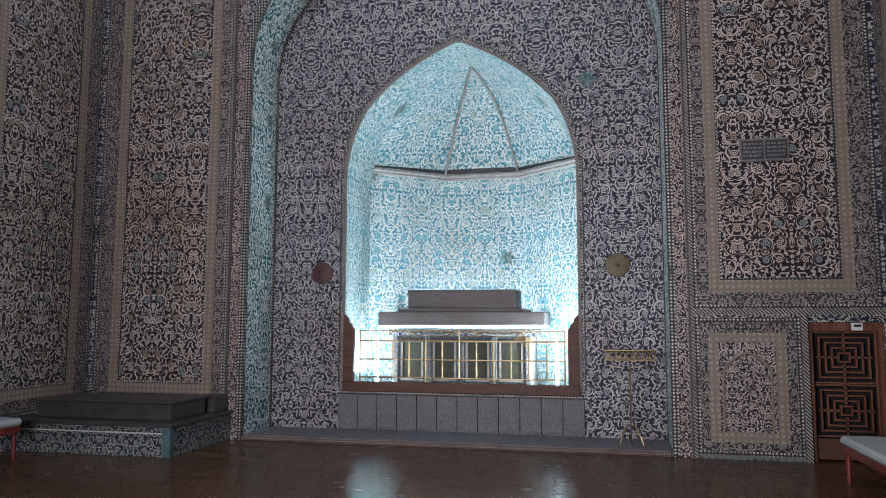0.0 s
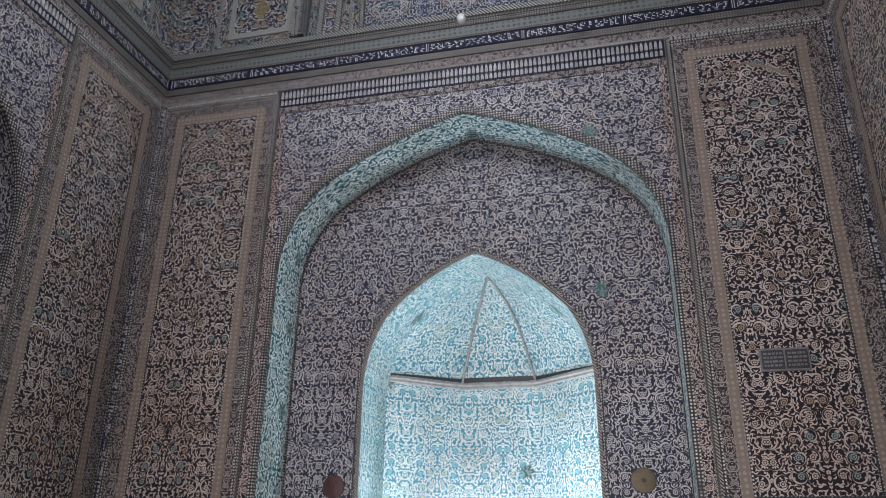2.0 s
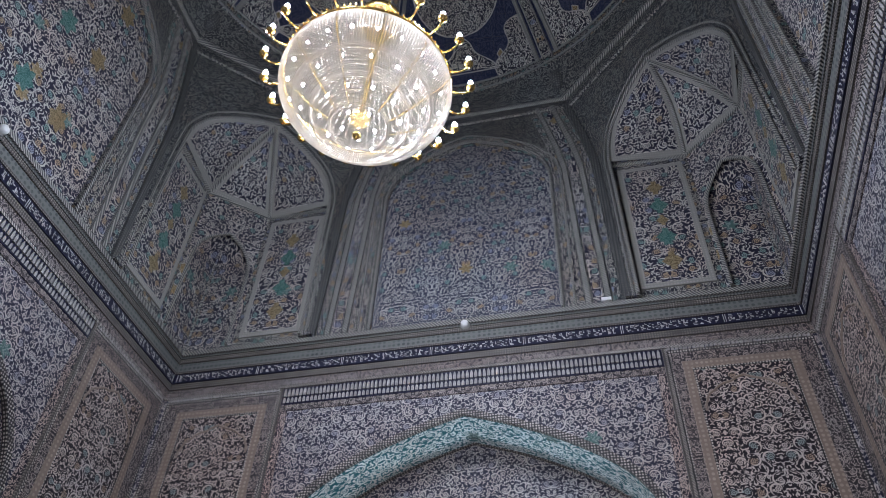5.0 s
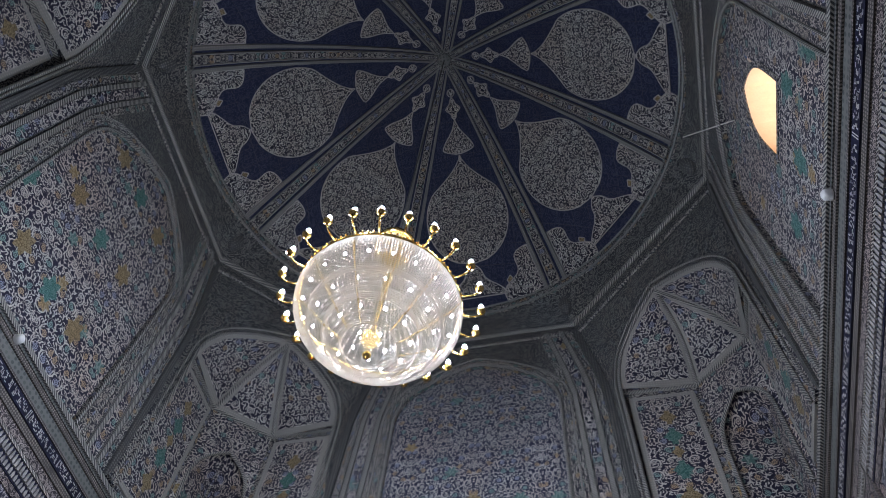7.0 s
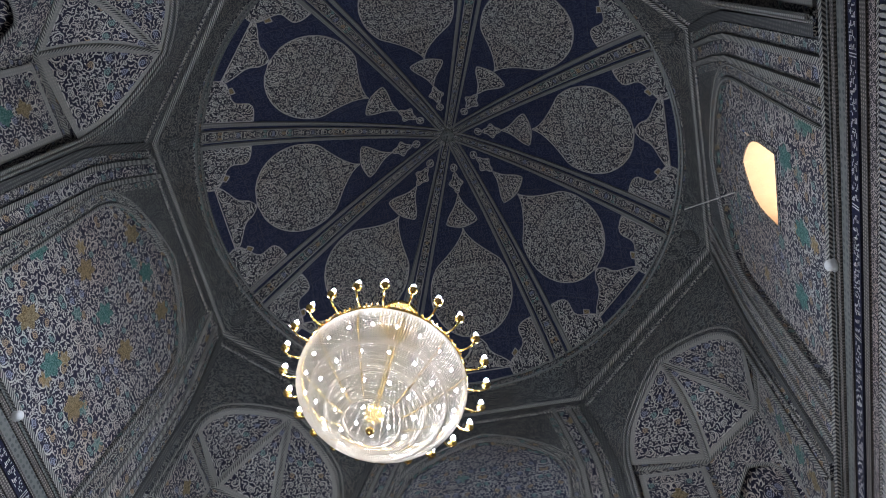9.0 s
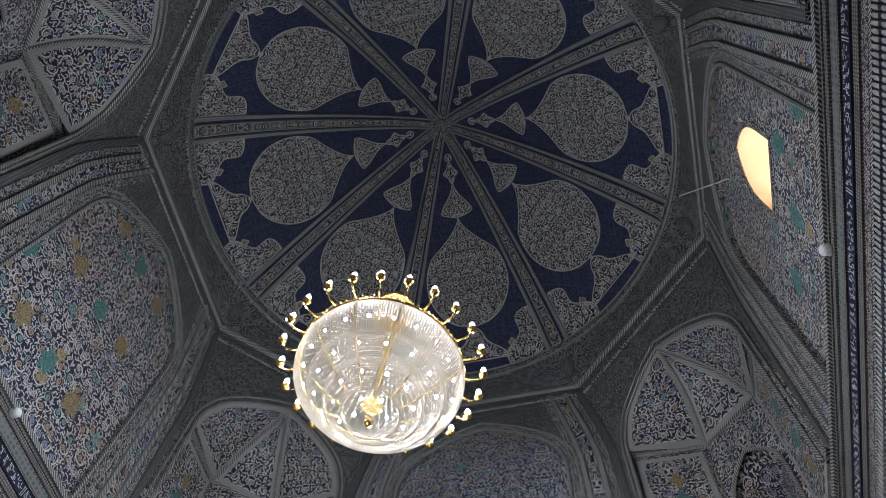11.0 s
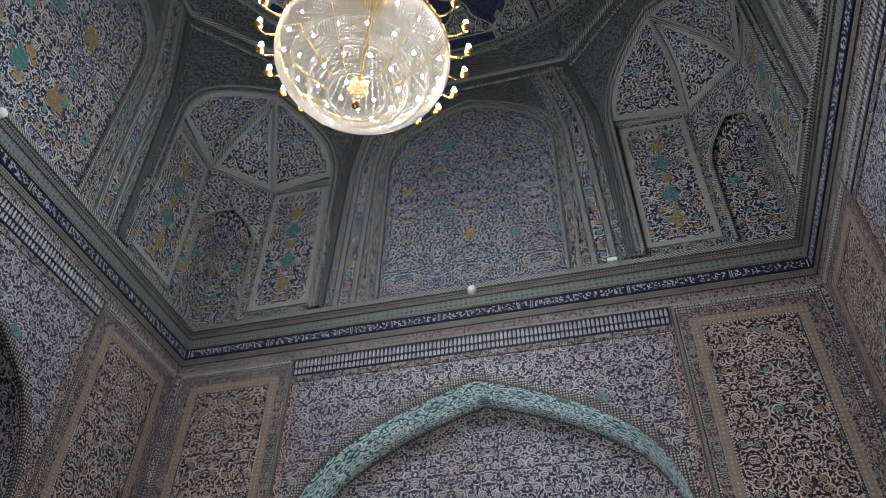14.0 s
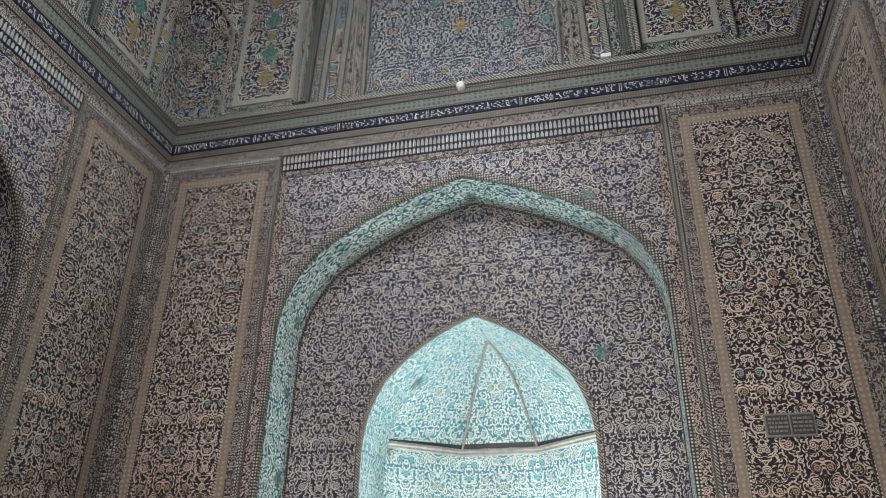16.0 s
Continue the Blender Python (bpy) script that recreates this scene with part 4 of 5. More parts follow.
        for sg in (-1, 1):
            def spandrel(f, r, sg=sg):
                edge = r * math.tan(math.pi / 8) - 0.31
                half = 0.004 + 0.50 * f ** 0.75 + 0.055 * math.sin(f * 10)
                return sg * (edge - half), half

            def star(f, r, sg=sg):
                return sg * 0.86, 0.004 + 0.085 * (1 - abs(2 * f - 1))

            motif("corner_motif", a, spandrel, 3.98, 4.95, M_MEDAL, steps=18)
            motif("star_tile", a, star, 4.50, 4.66, M_OCHRE_TILE, steps=6)
    return d


dome()

# ---- the lit niche ----
FRONT = wall_place(0)
PLAN = [(NICHE_HALF, REC + 0.25), (NICHE_HALF, 2.07), (0.65, 3.03), (-0.65, 3.03), (-NICHE_HALF, 2.07), (-NICHE_HALF, REC + 0.25)]
Z_LEDGE = 4.13


def niche():
    s, uvs = Shape(), []
    run = 0.0
    for (a, wa), (b, wb) in zip(PLAN, PLAN[1:]):
        ln = math.hypot(b - a, wb - wa)
        n = len(s.v)
        s.v += [(a, wa, 0.55), (b, wb, 0.55), (b, wb, Z_LEDGE), (a, wa, Z_LEDGE)]
        uvs += [(run, 0.55), (run + ln, 0.55), (run + ln, Z_LEDGE), (run, Z_LEDGE)]
        s.f.append((n + 1, n, n + 3, n + 2))
        run += ln
    ob = build("niche", s.v, s.f, M_NICHE, None, "", FRONT, uvs)
    tagged(ob, "deep faceted prayer niche with pale blue and white tiles", "niche", kind="structure")
    vault = arch(NICHE_HALF, NICHE_SPRING, NICHE_TOP, foot=0.6)
    Shape().ring([(u * 0.992, z - 0.014) for u, z in vault], vault, REC - 0.005, 2.075, closed=False).make("niche_vault", M_NICHE, ob, "pale blue tiled vault of the niche", FRONT)
    Shape().ring([(u * 0.992, z - 0.016) for u, z in vault], [(u * 1.018, z + 0.028) for u, z in vault], REC - 0.03, REC + 0.01, closed=False).make("niche_rope", M_ROPE, ob, "rope tile edging", FRONT)
    Shape().ring([(u * 1.03, z + 0.05) for u, z in vault], [(u * 1.048, z + 0.08) for u, z in vault], REC - 0.012, REC + 0.01, closed=False).make("niche_dots", M_DOTS, ob, "dotted edging", FRONT)
    Shape().box(-NICHE_HALF, NICHE_HALF, REC, 3.1, 0.5, 0.61).make("niche_floor", M_STONE, ob, "grey stone floor of the niche", FRONT)
    # projecting ledge
    s = Shape()
    prof = ((0.0, -0.07), (0.03, -0.05), (0.03, -0.02), (0.075, 0.0), (0.075, 0.03), (0.0, 0.05))
    inner = PLAN[1:5]
    cen = Vector((0, 1.6))
    for u, w in inner:
        d = (cen - Vector((u, w))).normalized()
        for out, dz in prof:
            s.v.append((u + d.x * out, w + d.y * out, Z_LEDGE + dz))
    m = len(prof)
    for i in range(3):
        for j in range(m - 1):
            s.f.append((i * m + j, i * m + m + j, i * m + m + j + 1, i * m + j + 1))
    s.make("niche_ledge", M_SHELL, ob, "pale moulded ledge", FRONT)
    # Dark strip along the ledge: its colour stands in for the shadow there.
    s = Shape()
    for u, w in inner:
        d = (cen - Vector((u, w))).normalized()
        for out, dz in ((0.03, 0.05), (0.035, 0.06), (0.03, 0.13), (0.0, 0.14)):
            s.v.append((u + d.x * out, w + d.y * out, Z_LEDGE + dz))
    for i in range(3):
        for j in range(3):
            s.f.append((i * 4 + j, i * 4 + 4 + j, i * 4 + 5 + j, i * 4 + j + 1))
    s.make("dark_course", M_DARKSTONE, ob, "dark brown strip standing in for shadow above the ledge", FRONT)
    # shell
    side = [p for p in vault[1:len(vault) // 2 + 1] if p[1] > Z_LEDGE]
    right = [Vector((NICHE_HALF, 2.07, Z_LEDGE))] + [Vector((u, 2.07, z)) for u, z in side]
    left = [Vector((-p.x, p.y, p.z)) for p in right]
    tip = right[-1]
    m = 10

    def sample(line, f):
        x = f * (len(line) - 1)
        i = min(int(x), len(line) - 2)
        return line[i].lerp(line[i + 1], x - i)

    def rib(base):
        pts = []
        for i in range(m + 1):
            f = i / m
            p = base.lerp(tip, f)
            pts.append(p + Vector((0, 0.5, 0.75)) * 0.42 * math.sin(math.pi * f))
        return pts

    lines = [[sample(right, i / m) for i in range(m + 1)], rib(Vector((0.65, 3.03, Z_LEDGE))), rib(Vector((-0.65, 3.03, Z_LEDGE))), [sample(left, i / m) for i in range(m + 1)]]
    for a, b in zip(lines, lines[1:]):
        s, uvs, w = Shape(), [], 6
        for i in range(m + 1):
            for j in range(w + 1):
                s.v.append(a[i].lerp(b[i], j / w))
                uvs.append(((j / w - 0.5) * (a[i] - b[i]).length, i * 0.2))
        for i in range(m):
            for j in range(w):
                n = i * (w + 1) + j
                s.f.append((n + 1, n, n + w + 1, n + w + 2))
        build("shell_facet", s.v, s.f, M_NICHE, ob, "pale blue shell facet", FRONT, uvs)
    for line in lines[1:3]:
        Shape().tube([p - Vector((0, 0.03, 0.02)) for p in line], 0.022, 6).make("shell_rib", M_SHELL, ob, "slim pale shell rib", FRONT, tube_uv=True)
    return ob


niche()

# stone slabs under the niche
slab_front = empty("sill_slabs", FRONT @ Vector((0, REC - 0.03, 0.06)), "row of dark grey carved stone slabs below the niche", "stone cladding", kind="structure")
for i in range(12):
    u0 = -1.77 + i * 0.295
    s = Shape().box(u0 + 0.004, u0 + 0.291, REC - 0.05, REC + 0.0, 0.07, 0.56, 0.006)
    s.box(u0 + 0.03, u0 + 0.265, REC - 0.056, REC - 0.045, 0.10, 0.53, 0.003)
    s.make("slab", M_CARVED, slab_front, place=FRONT)
Shape().box(-1.78, 1.78, REC - 0.06, REC, 0.562, 0.60, 0.004).make("dotted_trim", M_DOTS, slab_front, "dotted pale trim", FRONT)

# recess floor with its runner
step = Shape().box(-2.84, 2.84, 0.01, REC + 0.02, 0.0, 0.055, 0.01).make("recess_step", M_STONE, None, "", FRONT)
tagged(step, "low grey stone step inside the portal recess", "step", kind="structure")
M_RUNNER = arabesque("runner_weave", 0.13, (0.07, 0.065, 0.08), (0.40, 0.38, 0.40), (), rough=0.8)
M_FRINGE = stripes("red_fringe", (0.085, 0.045, 0.04), (0.40, 0.36, 0.33), 0.03, 0.85)
runner = empty("runner_rug", FRONT @ Vector((0, 0.4, 0.056)), "grey floral runner rug with red fringed edge on the step", "rug")
Shape().box(-2.80, 2.80, 0.03, 0.88, 0.056, 0.066, 0.004).make("weave", M_RUNNER, runner, "grey floral weave", FRONT)
Shape().box(-2.82, 2.82, -0.012, 0.03, 0.004, 0.064, 0.004).make("fringe", M_FRINGE, runner, "red and white fringe", FRONT)

# wooden barrier in the niche opening
barrier = empty("wooden_barrier", FRONT @ Vector((0, REC - 0.02, 0.6)), "dark red-brown wooden barrier frame with scrolled posts", "barrier")
Shape().box(-1.71, 1.71, REC - 0.07, REC + 0.06, 0.605, 0.74, 0.008).make("bottom_rail", M_WOOD, barrier, place=FRONT)
for sg in (-1, 1):
    pr = [(sg * 1.705, 0.745), (sg * 1.555, 0.745), (sg * 1.555, 1.50), (sg * 1.585, 1.535), (sg * 1.59, 1.575), (sg * 1.63, 1.60), (sg * 1.645, 1.66), (sg * 1.68, 1.69), (sg * 1.705, 1.72)]
    Shape().prism(pr if sg < 0 else pr[::-1], REC - 0.05, REC + 0.04).make("scrolled_post", M_WOOD, barrier, "scroll-topped post", FRONT)

# brass railing
railing = empty("brass_railing", FRONT @ Vector((0, REC + 0.12, 0.61)), "thin brass grid railing in front of the tomb", "railing")
for z, r in ((0.80, 0.012), (1.06, 0.012), (1.33, 0.014), (1.475, 0.009)):
    Shape().tube([(-1.52, REC + 0.12, z), (1.52, REC + 0.12, z)], r, 8).make("rail", M_BRASS, railing, place=FRONT)
for i in range(13):
    u = -1.5 + i * 0.25
    Shape().tube([(u, REC + 0.12, 0.61 if i % 4 == 0 else 0.8), (u, REC + 0.12, 1.475 if i % 6 == 0 else 1.33)], 0.011, 8).make("upright", M_BRASS, railing, place=FRONT)

# tomb in the niche
M_TOMB = arabesque("carved_tomb", 0.09, (0.08, 0.07, 0.07), (0.30, 0.27, 0.26), (), rough=0.5)
M_TOMBBASE = arabesque("tomb_tiles", 0.12, (0.03, 0.04, 0.05), (0.24, 0.23, 0.20), ((TEAL, 0.2), (OCHRE, 0.2)))
M_TOMBPANEL = arabesque("green_brown_panel", 0.10, (0.022, 0.027, 0.018), (0.10, 0.092, 0.066), ())
tomb = empty("tomb", FRONT @ Vector((-0.08, 1.9, 0.61)), "stepped tomb with tiled base and dark carved top", "tomb")
UC = -0.085
Shape().box(UC - 1.07, UC + 1.07, 1.62, 2.45, 0.61, 1.50, 0.01).make("base", M_TOMBBASE, tomb, "tiled base with green panels", FRONT)
for i in range(5):
    u = UC - 1.02 + i * 0.51
    Shape().box(u - 0.045, u + 0.045, 1.58, 1.64, 0.61, 1.40, 0.01).make("base_pilaster", M_TOMBBASE, tomb, "tiled pilaster", FRONT)
for i in range(4):
    u = UC - 0.765 + i * 0.51
    Shape().ring(rect(u - 0.15, u + 0.15, 0.75, 1.30), rect(u - 0.18, u + 0.18, 0.72, 1.33), 1.60, 1.63).make("panel_frame", M_FRIEZE, tomb, "pale panel frame", FRONT)
    Shape().box(u - 0.15, u + 0.15, 1.612, 1.63, 0.75, 1.30).make("base_panel", M_TOMBPANEL, tomb, "green panel", FRONT)
Shape().box(UC - 1.13, UC + 1.13, 1.56, 2.5, 1.40, 1.50, 0.01).make("inscribed_course", M_UPBORDER, tomb, "inscribed tile course", FRONT)
Shape().box(UC - 1.28, UC + 1.28, 1.50, 2.55, 1.56, 1.76, 0.015).make("cover_slab", M_TOMB, tomb, "dark carved cover slab", FRONT)
Shape().box(UC - 0.98, UC + 0.98, 1.56, 2.45, 1.76, 1.81, 0.01).make("upper_step", M_TOMB, tomb, "thin dark step", FRONT)
Shape().box(UC - 0.84, UC + 0.84, 1.64, 2.35, 1.81, 2.10, 0.012).make("top_block", M_TOMB, tomb, "dark carved top block", FRONT)
for z in (1.83, 2.075):
    Shape().box(UC - 0.85, UC + 0.85, 1.63, 2.36, z, z + 0.02, 0.004).make("block_line", M_DARKSTONE, tomb, place=FRONT)
strip = empty("light_strip", FRONT @ Vector((UC, 1.52, 1.53)), "glowing white light strip under the tomb cover", "light strip")
Shape().box(UC - 1.26, UC + 1.26, 1.50, 1.54, 1.522, 1.548, 0.004).make("tube", M_TUBE, strip, place=FRONT)
for sg in (-1, 1):
    tube_light = empty("tube_light", FRONT @ Vector((UC + sg * 1.42, 1.9, 0.61)), "upright white tube light beside the tomb", "tube light", "lights beside the tomb")
    Shape().box(UC + sg * 1.42 - 0.03, UC + sg * 1.42 + 0.03, 1.88, 1.93, 0.66, 1.36, 0.01).make("tube", M_TUBE, tube_light, place=FRONT)
    Shape().box(UC + sg * 1.42 - 0.05, UC + sg * 1.42 + 0.05, 1.85, 1.96, 0.61, 0.66, 0.005).make("socket", M_WHITE, tube_light, place=FRONT)

# metal discs beside the niche
M_COPPER = plain("red_copper", (0.085, 0.04, 0.038), 0.5, 0.3, vary=0.3, scale=12)
M_OLDBRASS = plain("old_brass", (0.12, 0.09, 0.05), 0.55, 0.3, vary=0.3, scale=12)
for u, z, mat, lab in ((-2.07, 2.33, M_COPPER, "round reddish copper disc fixed on the tiled wall"), (2.24, 2.39, M_OLDBRASS, "round dull brass disc fixed on the tiled wall")):
    disc = empty("wall_disc", FRONT @ Vector((u, REC, z)), lab, "disc", "discs beside the niche")
    turn = FRONT @ Matrix.Translation((u, REC, z)) @ Matrix.Rotation(math.pi / 2, 4, "X")
    Shape().lathe([(0.0, 0.012), (0.09, 0.012), (0.105, 0.009), (0.15, 0.010), (0.165, 0.006), (0.165, 0.0)], n=28).make("plate", mat, disc, place=turn, smooth=True)
    Shape().lathe([(0.0, 0.022), (0.02, 0.020), (0.03, 0.010)], n=16).make("boss", mat, disc, place=turn, smooth=True)

# brass stand in the recess
stand = empty("brass_stand", FRONT @ Vector((2.36, 0.35, 0.066)), "slender gilded tripod stand with an openwork top", "stand")
SU = 2.36
Shape().tube([(SU, 0.35, 0.2), (SU, 0.35, 1.16)], 0.011, 8).make("pole", M_BRASS, stand, place=FRONT)
for i in range(3):
    a = math.radians(90 + 120 * i)
    ca, sa = math.cos(a), math.sin(a)
    Shape().tube([(SU, 0.35, 0.3), (SU + 0.05 * ca, 0.35 + 0.05 * sa, 0.32), (SU + 0.13 * ca, 0.35 + 0.13 * sa, 0.18), (SU + 0.17 * ca, 0.35 + 0.17 * sa, 0.08), (SU + 0.2 * ca, 0.35 + 0.2 * sa, 0.075)], 0.010, 6).make("leg", M_BRASS, stand, place=FRONT)
s = Shape()
for i in range(9):
    u = SU - 0.28 + i * 0.07
    s.tube([(u + 0.034 * math.cos(q * 0.785), 0.31, 1.19 + 0.055 * math.sin(q * 0.785)) for q in range(8)], 0.009, 5, True)
s.tube([(SU - 0.32, 0.31, 1.13), (SU + 0.32, 0.31, 1.13)], 0.010, 6)
s.tube([(SU - 0.32, 0.31, 1.25), (SU + 0.32, 0.31, 1.25)], 0.010, 6)
s.make("openwork_top", M_BRASS, stand, "gilded openwork rest", FRONT)

# dado panel and lattice door under the north-east panel
dado = empty("dado_panel", FRONT @ Vector((3.75, 0, 0)), "low tiled dado panel with tan frame and lobed arch", "tile panel", kind="structure")
for name, a, b, mat, d in (("dotted_edge", rect(3.165, 4.25, 0.095, 1.61), rect(3.12, 4.30, 0.05, 1.66), M_DOTS, 0.012), ("rosette_border", rect(3.27, 4.14, 0.20, 1.485), rect(3.165, 4.25, 0.095, 1.61), M_BORDER, 0.010),
                           ("tan_frame", rect(3.385, 4.02, 0.32, 1.37), rect(3.27, 4.14, 0.20, 1.485), M_TAN, 0.022)):
    Shape().ring(a, b, -d, 0.01).make(name, mat, dado, place=FRONT)
Shape().prism(rect(3.385, 4.02, 0.32, 1.37), -0.008, 0.01).make("panel", M_DADO, dado, place=FRONT)
Shape().tube([(u, -0.012, z) for u, z in arch(0.27, 0.93, 1.25, 5, foot=0.34, u=3.70)], 0.018, 5).make("arch_line", M_TAN, dado, "tan arch outline", FRONT, tube_uv=True)
Shape().prism(rect(3.12, 4.30, 0.0, 0.05), -0.03, 0.01).make("green_skirting", M_GREEN, dado, "worn green skirting", FRONT)
Shape().prism(rect(4.305, 4.375, 0.0, 1.70), -0.05, 0.01).make("rope_edge", M_ROPE, dado, place=FRONT)
Shape().prism(rect(3.12, 5.24, 1.70, 1.77), -0.055, 0.01).make("rope_ledge", M_ROPE, dado, place=FRONT)

door = empty("lattice_door", FRONT @ Vector((4.82, 0.15, 0)), "dark wooden door with square-meander lattice, closed", "door", kind="structure")
D0, D1, DT = DOOR[0], DOOR[1], DOOR[2]
for u0, u1, z0, z1 in ((D0, D0 + 0.05, 0, DT), (D1 - 0.05, D1, 0, DT), (D0 + 0.05, D1 - 0.05, DT - 0.10, DT)):
    Shape().box(u0, u1, 0.04, 0.22, z0, z1, 0.005).make("frame", M_WOODZ, door, place=FRONT)
Shape().box(D0 + 0.05, D1 - 0.05, 0.12, 0.17, 0.02, 0.26, 0.005).make("bottom_board", M_WOOD, door, place=FRONT)
M_BLACK = plain("near_black", (0.012, 0.010, 0.010), 0.9)
# Near-black board: shade behind the lattice is put into its colour.
Shape().box(D0 + 0.05, D1 - 0.05, 0.24, 0.27, 0.02, DT - 0.1).make("back_board", M_BLACK, door, "black board standing in for the unlit space behind the lattice", FRONT)
lat0, lat1 = D0 + 0.055, D1 - 0.055


def strip_bar(u0, u1, z0, z1):
    Shape().box(u0, u1, 0.11, 0.15, z0, z1, 0.003).make("lattice_bar", M_WOODZ, door, place=FRONT)


for zc in (0.585, 1.20):
    uc, hu, hz = (lat0 + lat1) / 2, (lat1 - lat0) / 2, 0.305
    for f in (1.0, 0.80, 0.60, 0.40, 0.2):
        a, b = hu * f, hz * f
        t = 0.011
        strip_bar(uc - a, uc + a, zc + b - 2 * t, zc + b)
        strip_bar(uc - a, uc + a, zc - b, zc - b + 2 * t)
        strip_bar(uc - a, uc - a + 2 * t, zc - b + 2 * t, zc + b - 2 * t)
        strip_bar(uc + a - 2 * t, uc + a, zc - b + 2 * t, zc + b - 2 * t)
    for sg in (-1, 1):
        strip_bar(uc - 0.013, uc + 0.013, *sorted((zc + sg * 0.07, zc + sg * 0.30)))
        strip_bar(*sorted((uc + sg * 0.075, uc + sg * 0.3)), zc - 0.013, zc + 0.013)
box_ = empty("alarm_box", FRONT @ Vector((4.92, 0.02, 1.51)), "small white sensor box on the door frame", "sensor")
Shape().box(4.86, 4.98, 0.005, 0.039, 1.515, 1.605, 0.006).make("case", M_WHITE, box_, place=FRONT)
Shape().box(4.88, 4.96, 0.001, 0.006, 1.56, 1.585).make("screen", M_BLACK, box_, "small dark display", FRONT)

# framed plaque on the north-east panel
plaque = empty("wall_plaque", FRONT @ Vector((4.0, 0, 3.68)), "small grey carved double plaque on the tiled panel", "plaque")
Shape().box(3.705, 4.265, -0.035, 0.0, 3.55, 3.83, 0.006).make("board", M_STONE, plaque, place=FRONT)
for u in (3.725, 3.995):
    Shape().box(u, u + 0.25, -0.042, -0.034, 3.575, 3.805, 0.003).make("field", M_DARKSTONE, plaque, "dark field", FRONT)
    rnd = random.Random(int(u * 1000))
    for r in range(4):
        x = u + 0.02
        while x < u + 0.21:
            w = rnd.uniform(0.02, 0.06)
            bar = Shape().box(x, min(x + w, u + 0.235), -0.046, -0.041, 3.605 + r * 0.048, 3.63 + r * 0.048)
            bar.make("writing_bar", M_STONE, plaque, "", FRONT)
            x += w + 0.012

# tiled platform with a grave block, north-west corner
M_TEALSTONE = plain("teal_glaze", (0.075, 0.13, 0.145), 0.4, vary=0.3)
M_PLAT = arabesque("platform_tiles", 0.16, (0.012, 0.018, 0.026), (0.36, 0.37, 0.35), ())
plat = empty("grave_platform", (-6.2, 8.7, 0), "low tiled grave platform with a dark stone edge", "platform")
Shape().box(-7.37, -5.10, 7.97, 9.42, 0, 0.35, 0.006).make("tiled_base", M_PLAT, plat, "blue and white tiled sides")
Shape().box(-7.37, -5.06, 7.93, 9.42, 0.35, 0.40, 0.01).make("cover_edge", M_DARKSTONE, plat, "dark stone edge")
for x in (-5.10,):
    Shape().box(x - 0.10, x + 0.012, 7.955, 8.04, 0.0, 0.35, 0.004).make("corner_strip", M_TEALSTONE, plat, "turquoise corner strip")
Shape().box(-7.37, -5.095, 7.962, 7.975, 0.27, 0.285).make("tile_line", M_LETTER, plat, "pale tile line")
grave = empty("grave_block", (-6.1, 8.6, 0.4), "long dark stone grave block on the platform", "gravestone")
Shape().box(-7.10, -5.22, 8.15, 8.95, 0.40, 0.605, 0.012).make("block", M_DARKSTONE, grave)
Shape().box(-7.14, -5.18, 8.11, 8.99, 0.605, 0.63, 0.008).make("cap", M_DARKSTONE, grave)
grave2 = empty("small_grave_block", (-5.3, 9.2, 0.4), "small dark stone block at the platform's edge", "gravestone")
Shape().box(-5.42, -5.14, 9.06, 9.38, 0.40, 0.62, 0.012).make("block", M_DARKSTONE, grave2)

# benches along the side walls
M_RED = wood("red_painted_wood", (0.10, 0.015, 0.010), (0.24, 0.04, 0.025), 0.35, "Z")
M_CUSHION = plain("white_cushion", (0.46, 0.49, 0.50), 0.85, vary=0.06, scale=5)


def bench(x0, x1, y0, y1, top, lab):
    b = empty("bench", ((x0 + x1) / 2, (y0 + y1) / 2, 0), lab, "bench", "benches along the walls")
    Shape().box(x0, x1, y0, y1, top - 0.09, top, 0.03).make("cushion", M_CUSHION, b, "white upholstered seat")
    Shape().box(x0 + 0.02, x1 - 0.02, y0 + 0.02, y1 - 0.02, top - 0.17, top - 0.09, 0.008).make("apron", M_RED, b, "red wooden apron")
    for x in (x0 + 0.06, x1 - 0.06):
        for y in (y0 + 0.06, y1 - 0.06):
            Shape().lathe([(0.02, 0), (0.028, 0.05), (0.018, 0.09), (0.032, 0.18), (0.022, 0.24), (0.032, top - 0.17)], (x, y, 0), 10).make("leg", M_RED, b, "turned red leg", smooth=True)


bench(-7.36, -6.72, 5.9, 7.5, 0.48, "white cushioned bench with red wooden legs by the west wall")
bench(2.27, 3.08, 6.4, 8.4, 0.46, "white cushioned bench with red wooden legs by the east wall")

# detectors on the cornice
for k, u in ((0, 0.04), (1, 0.05), (3, 0.18)):
    det = empty("smoke_detector", wall_place(k) @ Vector((u, -0.17, 9.33)), "round white smoke detector on the cornice", "detector", "detectors on the cornice")
    turn = wall_place(k) @ Matrix.Translation((u, -0.14, 9.31)) @ Matrix.Rotation(math.pi / 2, 4, "X")
    Shape().lathe([(0.0, 0.11), (0.035, 0.105), (0.06, 0.085), (0.068, 0.05), (0.068, 0.0)], n=18).make("cap", M_WHITE, det, place=turn, smooth=True)
    Shape().lathe([(0.075, 0.03), (0.078, 0.015), (0.075, 0.0)], n=18).make("base_ring", M_WHITE, det, place=turn, smooth=True)
junction = empty("junction_box", FRONT @ Vector((2.35, -0.12, 9.46)), "small white cable box on the cornice", "cable box")
Shape().box(2.28, 2.44, -0.19, -0.10, 9.46, 9.53, 0.008).make("case", M_WHITE, junction, place=FRONT)

